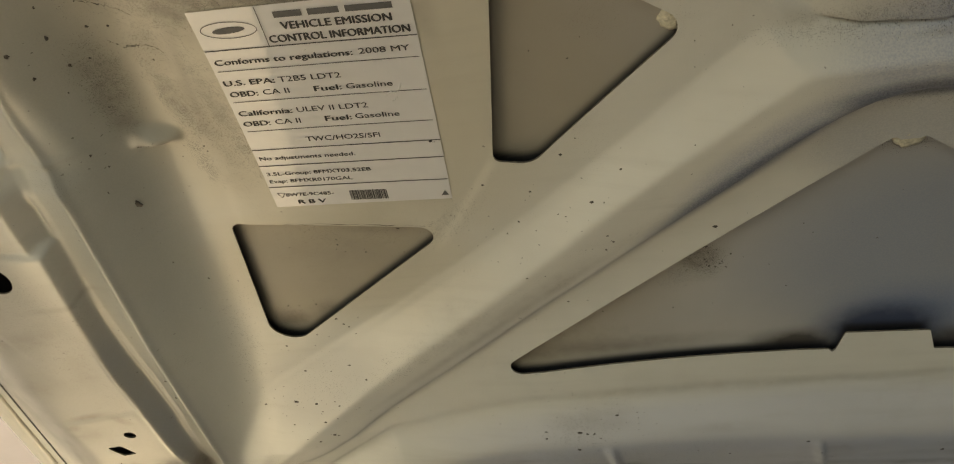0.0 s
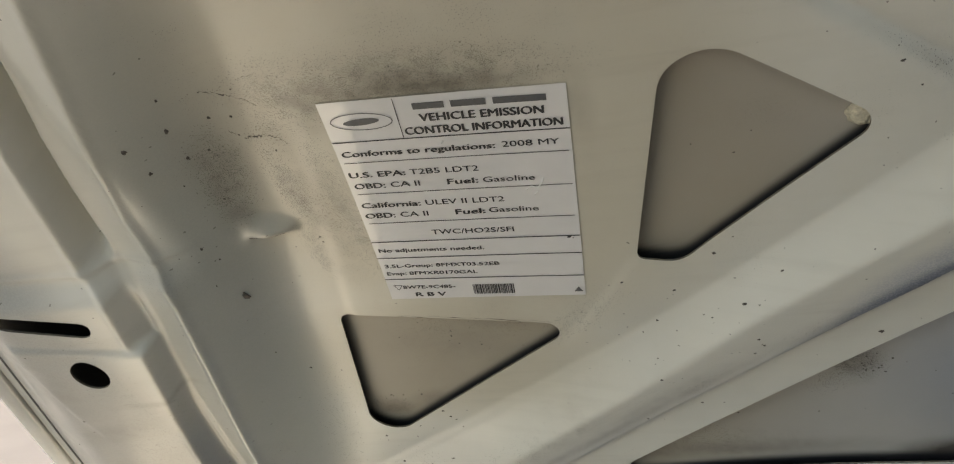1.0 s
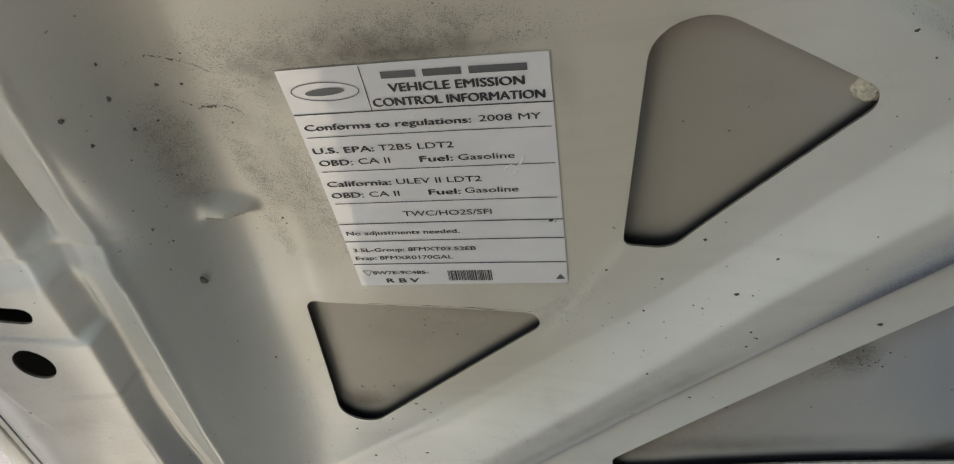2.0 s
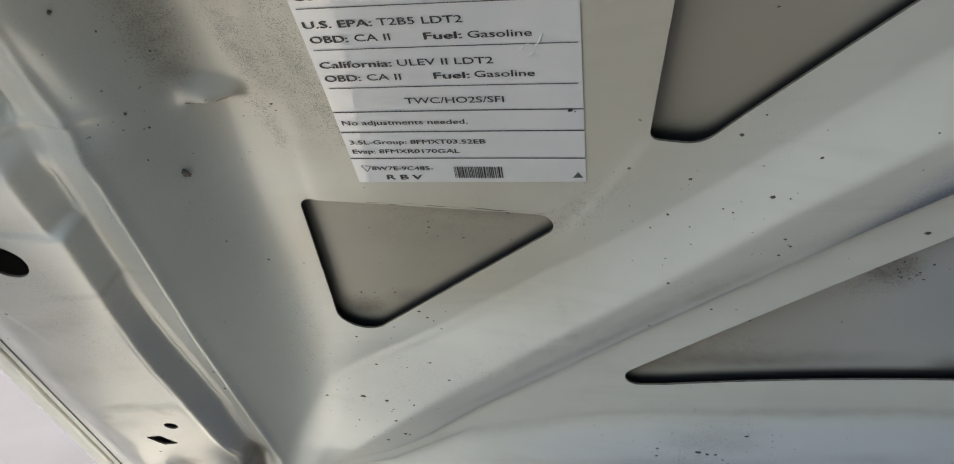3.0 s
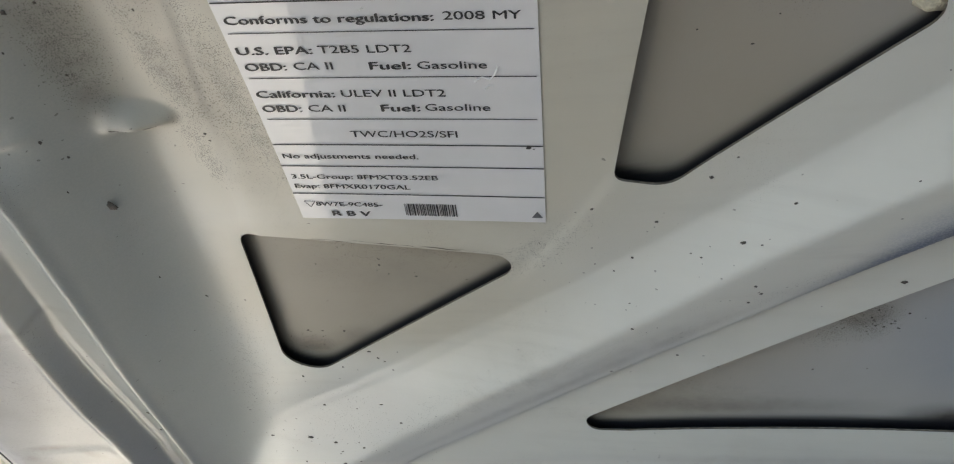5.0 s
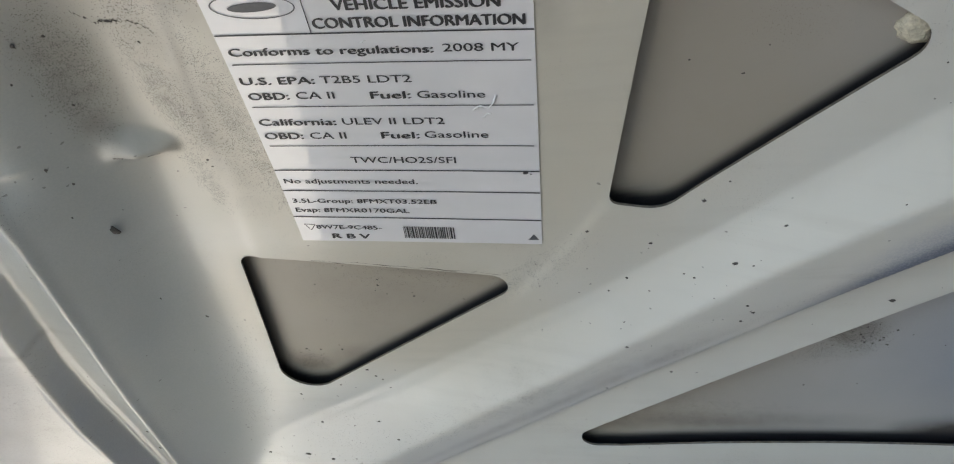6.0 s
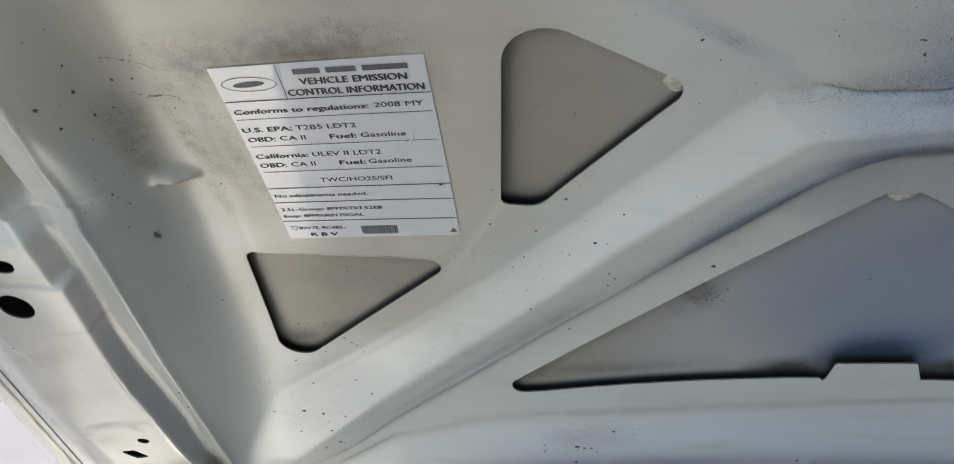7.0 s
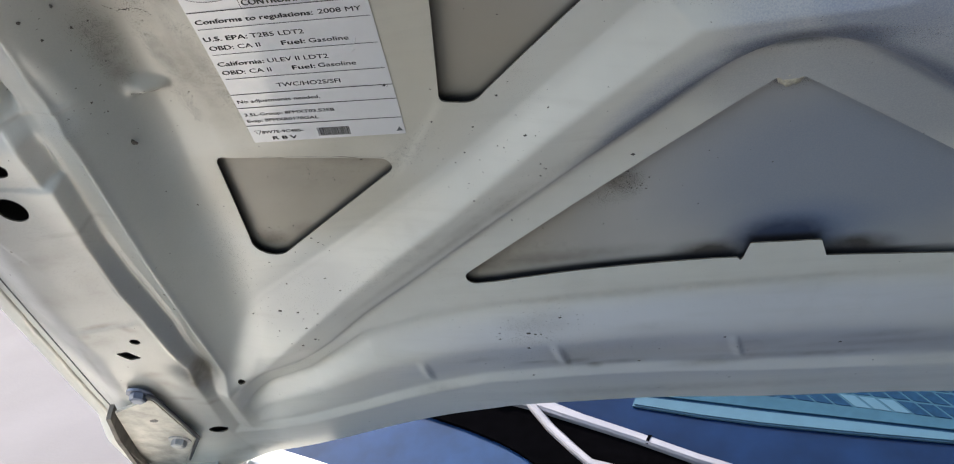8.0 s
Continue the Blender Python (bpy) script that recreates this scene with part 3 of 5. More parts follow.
    rim = line(y, [(-0.1, -0.65), (0.02, -0.6225), (0.0924, -0.607), (0.1745, -0.5965), (0.2438, -0.5885), (0.2746, -0.582), (0.3195, -0.5702), (0.342, -0.563), (0.3985, -0.5466), (0.4045, -0.5565), (0.45, -0.5463), (0.4705, -0.5505), (0.566, -0.529), (0.82, -0.47)])
    rim = np.minimum(rim, shelf - 0.004)
    hem = line(y, HEM)
    yf = 0.466 + 0.16 * (-0.534 - x)
    fall = 1 - 0.13 * step_between(y, yf - 0.024, yf - 0.002) * step_between(x, -0.492, -0.512)
    lip = 0.0022 * np.clip(1 - np.abs(y - yf) / 0.0032, 0, 1) * step_between(x, -0.482, -0.508)
    zr = line(y, [(0, 0.066), (0.4, 0.0585)]) * fall
    zt = line(y, [(0, 0.050), (0.47, 0.046)]) * fall
    zt = zt + (zr - 0.003 - zt) * step_between(y, 0.035, -0.01)
    # the groove between shelf and rim, crossed by a rib at the fall
    deep = line(y - yf + 0.006, [(-0.47, 0.0), (-0.42, 0.004), (-0.05, 0.004), (-0.03, 0.006), (-0.006, 0.0), (0.006, 0.0), (0.022, 0.019), (0.2, 0.019)])
    # the wall eases out of the floor, more gently towards the rear
    ease = line(y, [(0.05, 0.95), (0.25, 0.75), (0.40, 0.55)])
    part_up = np.clip((foot + 0.008 - x) / (foot + 0.008 - top), 0, 1)
    climb = np.where(part_up < ease, part_up ** 2 / (2 * ease), part_up - ease / 2) / (1 - ease / 2)
    side = np.where(x > top, z + (zt - z) * climb,
                    np.where(x > shelf, zt - 0.004 * (top - x) / (top - shelf),
                             np.where(x > rim, zt - 0.004 + (zr - zt + 0.004) * (shelf - x) / (shelf - rim) - deep * np.minimum((shelf - x) / (shelf - rim) / 0.3, (x - rim) / (shelf - rim) / 0.7), zr + 0.016 * fall * (rim - x) / (rim - hem) - 0.036 * step_between((rim - x) / (rim - hem), 0.5, 1.05) + 0.0013 * step_between(x, hem + 0.031, hem + 0.027))))
    bead = 0.0023 * (np.clip(1 - np.abs(x - top - 0.001) / 0.0028, 0, 1) + np.clip(1 - np.abs(x - shelf) / 0.0028, 0, 1) + 0.8 * np.clip(1 - np.abs(x - rim) / 0.0035, 0, 1)) * step_between(y, 0.0, 0.06)
    z = np.where(x < foot + 0.008, np.maximum(side + bead + lip, z), z) + arm
    # the pad round the oval hole, and the small stiffening darts
    ytop = 0.418 - 0.34 * (x + 0.6)
    pad = 0.0024 * step_between(y, ytop, ytop - 0.003) * step_between(y, 0.26, 0.36) * step_between(x, rim + 0.001, rim - 0.004) * step_between(x, -0.634 + 0.25 * np.maximum(0, y - 0.40), -0.628 + 0.25 * np.maximum(0, y - 0.40))
    z = z + 0.0012 * step_between(y, 0.194, 0.184) * step_between(y, 0.08, 0.14) * step_between(x, -0.592, -0.606) * step_between(x, -0.685, -0.67)
    z = z - 0.006 * np.exp(-((x + 0.612 + 0.12 * (y - 0.06)) / 0.011) ** 2 - ((y - 0.058) / 0.03) ** 2)
    z = z + pad + wedge(x, y, -0.4800, 0.4440, -0.4475, 0.4378, 0.019, 0.0100)
    for ax, ay, bx, by in ((-0.363, -0.034, -0.360, 0.030), (-0.207, -0.014, -0.212, 0.056)):
        z = z + dart(x, y, ax, ay, bx, by, 0.009, 0.0055)
    return z


def wedge(x, y, ax, ay, bx, by, wide, high):
    """A leaf-shaped gusset from a to its rounded tip b, soft on one flank and sharp on the other."""
    n = math.hypot(bx - ax, by - ay)
    u = ((x - ax) * (bx - ax) + (y - ay) * (by - ay)) / n / n
    d = ((x - ax) * -(by - ay) + (y - ay) * (bx - ax)) / n
    along = step_between(u, -0.02, 0.65) * np.sqrt(np.clip((1.04 - u) / 0.45, 0, 1))
    room = wide * np.clip(1.15 - 0.75 * u, 0.1, 2)
    return high * along * np.where(d > 0, np.clip(1 - (d / room) ** 2, 0, 1) ** 1.4, np.clip(1 + d / line(u, [(0.05, 0.016), (0.35, 0.0045)]), 0, 1))


def dart(x, y, ax, ay, bx, by, wide, high):
    """A small wedge pressed from a to b, highest in its middle and steeper on one flank."""
    n = math.hypot(bx - ax, by - ay)
    u = ((x - ax) * (bx - ax) + (y - ay) * (by - ay)) / n / n
    d = ((x - ax) * -(by - ay) + (y - ay) * (bx - ax)) / n
    along = np.clip(1 - np.abs(2 * u - 1) ** 2, 0, 1)
    return high * along * np.where(d > 0, np.clip(1 - d / wide, 0, 1), np.clip(1 + d / (0.25 * wide), 0, 1))


GRID = 0.001
GX, GY = np.arange(-0.88, 0.0401, GRID), np.arange(-0.32, 0.8601, GRID)
FIELD = pressed(*np.meshgrid(GX, GY))
kernel = np.exp(-0.5 * (np.arange(-5, 6) * GRID / 0.0011) ** 2)
kernel /= kernel.sum()
for axis in (0, 1):
    wide_field = np.pad(FIELD, [(5, 5) if a == axis else (0, 0) for a in (0, 1)], mode="edge")
    FIELD = sum(k * np.take(wide_field, range(i, i + FIELD.shape[axis]), axis) for i, k in enumerate(kernel))


def height(x, y):
    """The inner panel's height with rounded bends."""
    yy = np.asarray(y) + askew(x) * step_between(y, 0.12, 0.02)
    fx, fy = (-np.abs(x) - GX[0]) / GRID, (yy - GY[0]) / GRID
    i, j = np.clip(fx.astype(int), 0, len(GX) - 2), np.clip(fy.astype(int), 0, len(GY) - 2)
    a, b = fx - i, fy - j
    pressing = (FIELD[j, i] * (1 - a) + FIELD[j, i + 1] * a) * (1 - b) + (FIELD[j + 1, i] * (1 - a) + FIELD[j + 1, i + 1] * a) * b
    pressing = pressing - 0.006 * np.clip(1 - np.abs(y - seam(x)) / 0.0016, 0, 1) * step_between(-np.abs(x), -0.068, -0.04)
    return pressing + dart(x, y, -0.026, -0.013, -0.036, 0.053, 0.009, 0.005)


def skin_height(x, y):
    """The outer skin behind it, seen through the cut-outs."""
    x = -np.abs(x)
    hem = line(y, HEM) - 0.017
    z = np.minimum(crown(x, y), 0.036) - 0.0092
    t = np.clip((x + 0.46) / (hem + 0.46), 0, 1)
    return z + (0.030 - z) * t ** 1.8 + 0.022 * step_between(x, -0.60, -0.66) * step_between(y, -0.02, -0.09)


# ---- the hood ----
hood = thing("car_hood", HOOD, "raised cream-white steel car hood, dusty stamped underside with cut-outs", "car hood")

TRI = rounded([(-0.4545, 0.349, 0.008), (-0.2985, 0.3198, 0.010), (-0.4805, 0.1868, 0.0185)])
WEDGE = rounded([(-0.2275, 0.5425, 0.024), (-0.1305, 0.4660, 0.012), (-0.232, 0.3730, 0.016), (-0.2567, 0.3795, 0.005)])
LOWER_LEFT = [(x, 0.1568 - 0.0128 * (max(0, -0.08 - x) / 0.19) ** 2, 0) for x in (-0.055, -0.08, -0.10, -0.12, -0.14, -0.16, -0.18, -0.20, -0.22, -0.24, -0.258)]
BIG = rounded([(-0.3065, 0.1435, 0.0095), (-0.0115, 0.3620, 0.004), (-0.008, 0.3585, 0), (0.003, 0.3585, 0), (0.006, 0.3605, 0.004), (0.2925, 0.1325, 0.010), (0.22, 0.1350, 0), (0.146, 0.1415, 0), (0.046, 0.1500, 0),
               (0.041, 0.1505, 0), (0.036, 0.171, 0.002), (-0.024, 0.1735, 0.002), (-0.0300, 0.1550, 0), (-0.0325, 0.1525, 0), (-0.0350, 0.1558, 0)] + LOWER_LEFT)
SMALL = [ellipse(-0.5915, 0.388, 0.0153, 0.0110, 80), rounded([(-0.633, 0.4645, 0.005), (-0.640, 0.4545, 0.005), (-0.571, 0.4205, 0.006), (-0.5640, 0.4345, 0.006)]),
         ellipse(-0.6245, 0.1545, 0.0050, 0.0056), rounded([(-0.656, 0.1375, 0.002), (-0.643, 0.1380, 0.002), (-0.637, 0.1190, 0.002), (-0.650, 0.1185, 0.002)]),
         ellipse(-0.5800, 0.0080, 0.0042, 0.0046), ellipse(-0.659, -0.100, 0.012, 0.010)]


def mirrored(poly):
    return [(-x, y) for x, y in poly[::-1]]


HOLES = [fine(h, 0.004) for h in [TRI, WEDGE, BIG, mirrored(TRI), mirrored(WEDGE)] + SMALL + [mirrored(h) for h in SMALL]]


def hood_outline(grow=0.0):
    ys = np.arange(-0.275, FRONT + 0.001, 0.005)
    left = [(float(line(y, HEM)) - grow, float(y)) for y in ys]
    rear = [(float(x), float(line(-abs(x), REAR) - askew(x)) - grow * 0.2) for x in np.arange(-0.795, 0.796, 0.005)]
    left[-1] = (left[-1][0], FRONT + grow)
    return rear + [(-x, y) for x, y in left[1:]] + left[:0:-1]


def inner_panel():
    outline = hood_outline()
    pts, edges = [], []
    for poly in [outline] + HOLES:
        at = len(pts)
        pts += poly
        edges += [(at + i, at + (i + 1) % len(poly)) for i in range(len(poly))]
    rim = np.array(pts)
    gx, gy = (a.ravel() for a in np.meshgrid(np.arange(-0.42, 0.12, 0.0025), np.arange(-0.28, FRONT, 0.0025)))
    hx, hy = (a.ravel() for a in np.meshgrid(np.arange(0.12, 0.85, 0.008), np.arange(-0.28, FRONT, 0.008)))
    kx, ky = (a.ravel() for a in np.meshgrid(np.r_[np.arange(-0.86, -0.64, 0.002), np.arange(-0.639, -0.495, 0.0014), np.arange(-0.494, -0.42, 0.002)], np.arange(-0.28, FRONT, 0.002)))
    sx, sy = (a.ravel() for a in np.meshgrid(np.arange(-0.085, 0.1, 0.002), (-0.0017, -0.0009, 0, 0.0009, 0.0017)))
    off = np.abs(gy - seam(gx)) > np.where((gx > -0.086) & (gx < 0.101), 0.0022, -1)
    gx, gy = np.r_[gx[off], hx, kx, sx], np.r_[gy[off], hy, ky, sy + seam(sx)]
    keep = inside(gx, gy, outline)
    for h in HOLES:
        keep &= ~inside(gx, gy, h)
    gx, gy = gx[keep], gy[keep]
    cell = {(int(a // 0.004), int(b // 0.004)) for a, b in rim}
    near = np.array([any((int(a // 0.004) + i, int(b // 0.004) + j) in cell for i in (-1, 0, 1) for j in (-1, 0, 1)) for a, b in zip(gx, gy)])
    close = np.zeros(len(gx), bool)
    idx = np.nonzero(near)[0]
    for k in range(0, len(idx), 500):
        some = idx[k:k + 500]
        close[some] = (np.hypot(gx[some, None] - rim[:, 0], gy[some, None] - rim[:, 1]).min(1) < 0.0018)
    gx, gy = gx[~close], gy[~close]
    flat = [Vector(p) for p in pts] + [Vector((a, b)) for a, b in zip(gx.tolist(), gy.tolist())]
    verts, _, faces, *_ = geometry.delaunay_2d_cdt(flat, edges, [], 0, 1e-6)
    v = np.array([tuple(p) for p in verts])
    f = np.array([t for t in faces if len(t) == 3])
    c = v[f].mean(1)
    keep = inside(c[:, 0], c[:, 1], outline)
    for h in HOLES:
        keep &= ~inside(c[:, 0], c[:, 1], h)
    f = f[keep]
    z = height(v[:, 0], v[:, 1])
    me = bpy.data.meshes.new("inner_panel")
    me.from_pydata(np.c_[v, z].tolist(), [], f.tolist())
    bm = bmesh.new()
    bm.from_mesh(me)
    bpy.data.meshes.remove(me)
    bmesh.ops.delete(bm, geom=[q for q in bm.verts if not q.link_faces], context="VERTS")
    # the sheet's cut edges
    border = [e for e in bm.edges if len(e.link_faces) == 1]
    got = bmesh.ops.extrude_edge_only(bm, edges=border)["geom"]
    for q in got:
        if isinstance(q, bmesh.types.BMFace):
            q.material_index = 1
    bmesh.ops.translate(bm, vec=(0, 0, -0.0013), verts=[q for q in got if isinstance(q, bmesh.types.BMVert)])
    for e in border:
        e.smooth = False
    bmesh.ops.recalc_face_normals(bm, faces=bm.faces[:])
    return bm


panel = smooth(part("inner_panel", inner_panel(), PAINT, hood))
CUT_EDGE = mat("crusted_cut_edge", (0.12, 0.105, 0.085), 0.7, vary=0.5, scale=300)
panel.data.materials.append(CUT_EDGE)


def back_sheet():
    """The unpainted back of the pressed sheet."""
    bm = bmesh.new()
    bm.from_mesh(panel.data)
    bmesh.ops.delete(bm, geom=[f for f in bm.faces if abs(f.normal.z) < 0.2], context="FACES")
    bmesh.ops.translate(bm, vec=(0, 0, -0.0014), verts=bm.verts[:])
    return bm


smooth(part("panel_back", back_sheet(), ECOAT, hood, "dark e-coat on the hidden side"))


def reach(px, py, poly):
    """The distance of points into the outline poly, negative outside it."""
    best = np.full(len(px), 9.0)
    for (ax, ay), (bx, by) in zip(poly, poly[1:] + poly[:1]):
        ex, ey = bx - ax, by - ay
        k = np.clip(((px - ax) * ex + (py - ay) * ey) / (ex * ex + ey * ey + 1e-12), 0, 1)
        best = np.minimum(best, np.hypot(px - ax - k * ex, py - ay - k * ey))
    return np.where(inside(px, py, poly), best, -best)


def outer_skin():
    """The hood's outside sheet; its colour falls to near black behind the cut-out edges, shade included."""
    across = np.r_[np.linspace(-1, -0.66, 24)[:-1], np.arange(-0.66, 0.42, 0.0042), np.linspace(0.42, 1, 40)]
    along = np.r_[np.linspace(0, 0.26, 24)[:-1], np.arange(0.26, 0.76, 0.0031), np.linspace(0.762, 1, 20)]
    p, q = np.meshgrid(across, along)
    y0 = line(-np.abs(p * 0.8), REAR) - 0.004
    y = y0 + (FRONT + 0.022 - y0) * q
    x = -p * (line(y, HEM) - 0.017)
    n, k = p.shape
    at = np.arange(n * k).reshape(n, k)
    faces = np.stack([at[:-1, :-1], at[:-1, 1:], at[1:, 1:], at[1:, :-1]], -1).reshape(-1, 4)
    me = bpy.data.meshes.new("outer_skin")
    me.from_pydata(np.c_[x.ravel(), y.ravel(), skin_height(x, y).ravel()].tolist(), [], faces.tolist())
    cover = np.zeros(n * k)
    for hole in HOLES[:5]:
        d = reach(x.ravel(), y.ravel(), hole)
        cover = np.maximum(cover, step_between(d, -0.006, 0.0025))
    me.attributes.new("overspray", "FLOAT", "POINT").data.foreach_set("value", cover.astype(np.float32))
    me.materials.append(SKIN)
    ob = new("outer_skin", me)
    ob.parent = hood
    return tagged(ob, "thin-painted outer skin seen through the cut-outs")


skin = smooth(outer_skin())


def hem_strip(side):
    """The skin's edge folded over the inner panel's rim, with a dark seam between."""
    bm = bmesh.new()
    rows = []
    for y in np.arange(-0.275, FRONT + 0.02, 0.01):
        x = float(line(y, HEM))
        wave = 0.0012 * noise.noise(Vector((y * 30, side, 0)))
        z = float(height(np.float64(x + 0.001), np.float64(min(y, FRONT)))) + 0.0012
        prof = [(-0.0012 + wave, -0.004), (-0.0012 + wave, 0.0002), (-0.003, 0.0012), (-0.012, 0.0016), (-0.0165, 0.0008), (-0.0185, -0.0015), (-0.0175, -0.005)]
        rows.append([bm.verts.new((side * (-(x + a)), y, z + b)) for a, b in prof])
    for a, b in zip(rows, rows[1:]):
        for i in range(len(a) - 1):
            bm.faces.new((a[i], a[i + 1], b[i + 1], b[i]))
    bmesh.ops.recalc_face_normals(bm, faces=bm.faces[:])
    return bm


for side in (-1, 1):
    smooth(part("hem", hem_strip(side), PAINT, hood, "folded hem flange with a dark seam"))


def blob(bm, x, y, z, r, flat=0.5, seed=0):
    got = bmesh.ops.create_icosphere(bm, subdivisions=3, radius=r)
    for v in got["verts"]:
        k = 1 + 0.25 * noise.noise(v.co * (2.2 / r) + Vector((seed, 0, 0)))
        v.co = Vector((v.co.x * k, v.co.y * k, v.co.z * k * flat)) + Vector((x, y, z))
    return bm


smooth(part("adhesive_bead", blob(bmesh.new(), -0.1385, 0.4655, -0.0165, 0.0088, 0.4, 3), SEALANT, hood, "blob of pale mastic adhesive"))
smooth(part("adhesive_bead", blob(bmesh.new(), -0.0025, 0.3575, -0.0095, 0.0095, 0.42, 7), SEALANT, hood, "blob of pale mastic adhesive"))

FLECK = mat("dirt", (0.085, 0.075, 0.065), 0.8, vary=0.3, scale=900)


def fleck(x, y, r, long=1.0, turn=0.0, seed=0, sheet_z=None):
    """A crusted speck of dirt on the panel."""
    bm = bmesh.new()
    got = bmesh.ops.create_icosphere(bm, subdivisions=2, radius=1)
    c, s = math.cos(radians(turn)), math.sin(radians(turn))
    h = float((sheet_z or height)(np.float64(x), np.float64(y)))
    for v in got["verts"]:
        k = 1 + 0.9 * noise.noise(v.co * 1.5 + Vector((seed * 3.1, 0, 0)))
        a, b = v.co.x * r * long * k, v.co.y * r * k
        v.co = (x + a * c - b * s, y + a * s + b * c, h + v.co.z * r * 0.35)
    return bm


# the larger specks, each with its place and half size: on the side wall, on and round the arm's end, on the arm, at the hub and on the rear member
WALL_SPECKS = [(-0.4945, 0.3981, 0.0026), (-0.4693, 0.5158, 0.0011), (-0.4603, 0.5139, 0.0007), (-0.4702, 0.4772, 0.0008), (-0.4991, 0.4209, 0.0006), (-0.4901, 0.4381, 0.0007), (-0.4787, 0.4999, 0.0006), (-0.4317, 0.4990, 0.0005), (-0.4373, 0.4251, 0.0007), (-0.4370, 0.4203, 0.0005), (-0.4674, 0.5383, 0.0013), (-0.4842, 0.5193, 0.0011), (-0.4849, 0.5398, 0.0015), (-0.4616, 0.5575, 0.0008), (-0.4923, 0.4534, 0.0010), (-0.4508, 0.5336, 0.0008), (-0.4420, 0.5289, 0.0008), (-0.5650, 0.2106, 0.0012), (-0.5712, 0.1814, 0.0012)]
ARM_END_SPECKS = [(-0.4855, 0.1279, 0.0016), (-0.4660, 0.1277, 0.0013), (-0.4639, 0.1064, 0.0012), (-0.4794, 0.0755, 0.0012), (-0.4629, 0.0843, 0.0014), (-0.4439, 0.1282, 0.0010), (-0.4087, 0.1618, 0.0010), (-0.4643, 0.1656, 0.0010), (-0.4976, 0.0987, 0.0009), (-0.5200, 0.1193, 0.0010), (-0.4151, 0.2294, 0.0008), (-0.4111, 0.2223, 0.0008), (-0.4075, 0.2183, 0.0007), (-0.4693, 0.1990, 0.0009), (-0.4377, 0.2113, 0.0007), (-0.4040, 0.2103, 0.0006)]
ARM_SPECKS = [(-0.2133, 0.3777, 0.0011), (-0.1976, 0.3391, 0.0011), (-0.1765, 0.3638, 0.0008), (-0.2166, 0.3264, 0.0006), (-0.1905, 0.3094, 0.0008), (-0.1928, 0.2937, 0.0006), (-0.1304, 0.3838, 0.0005), (-0.2377, 0.3475, 0.0008), (-0.2518, 0.2740, 0.0008), (-0.1895, 0.3399, 0.0005), (-0.2677, 0.3591, 0.0007), (-0.1873, 0.3018, 0.0007), (-0.2525, 0.2909, 0.0005), (-0.2025, 0.3899, 0.0004), (-0.1180, 0.2960, 0.0014)]
HUB_AND_REAR_SPECKS = [(-0.0125, 0.4732, 0.0008), (-0.0162, 0.4841, 0.0006), (0.0010, 0.4889, 0.0005), (-0.1172, 0.4849, 0.0005), (0.0180, 0.4757, 0.0005), (-0.0576, 0.4926, 0.0005), (-0.2039, 0.0895, 0.0012), (-0.2380, 0.0723, 0.0017), (-0.2313, 0.0708, 0.0013), (-0.2256, 0.0708, 0.0011), (-0.2415, 0.0485, 0.0017), (-0.0459, 0.0486, 0.0013), (-0.1325, -0.0104, 0.0012), (0.0658, 0.0183, 0.0012), (-0.2674, 0.0737, 0.0010), (-0.2685, 0.0662, 0.0010), (-0.2480, -0.0264, 0.0012)]
rng = random.Random(5)
for i, (x, y, r) in enumerate(WALL_SPECKS + ARM_END_SPECKS + ARM_SPECKS + HUB_AND_REAR_SPECKS):
    smooth(part("dirt_fleck", fleck(x, y, r, rng.uniform(1.0, 1.5), rng.uniform(0, 180), i), FLECK, hood))


rng = random.Random(11)
for x0, x1, y0, y1, many in [(-0.30, 0.12, -0.075, 0.10, 26), (-0.51, -0.41, 0.08, 0.19, 12), (-0.56, -0.47, 0.20, 0.45, 5), (-0.69, -0.60, 0.05, 0.45, 9), (-0.44, -0.26, 0.53, 0.60, 5), (-0.30, -0.22, 0.22, 0.33, 8), (-0.16, 0.10, 0.44, 0.58, 10)]:
    for i in range(many):
        x, y = rng.uniform(x0, x1), rng.uniform(y0, y1)
        if not any(inside(np.array([x]), np.array([y]), h)[0] for h in HOLES):
            smooth(part("dirt_fleck", fleck(x, y, rng.choice((0.0003, 0.0004, 0.0005, 0.0007)), rng.uniform(1, 2.2), rng.uniform(0, 180), 40 + i), FLECK, hood))


for cx, cy, rx, ry, many in [(-0.127, 0.254, 0.020, 0.016, 44), (-0.452, 0.226, 0.022, 0.014, 14), (-0.38, 0.30, 0.05, 0.02, 12), (-0.20, 0.20, 0.07, 0.03, 10), (-0.05, 0.27, 0.05, 0.04, 8), (-0.20, 0.45, 0.03, 0.04, 4)]:
    for i in range(many):
        x, y = rng.gauss(cx, rx * 0.6), rng.gauss(cy, ry * 0.6)
        if any(inside(np.array([x]), np.array([y]), h)[0] for h in HOLES[:5]):
            smooth(part("dirt_fleck", fleck(x, y, rng.choice((0.0003, 0.0004, 0.0006)), rng.uniform(1, 2), rng.uniform(0, 180), 90 + i, skin_height), FLECK, hood))


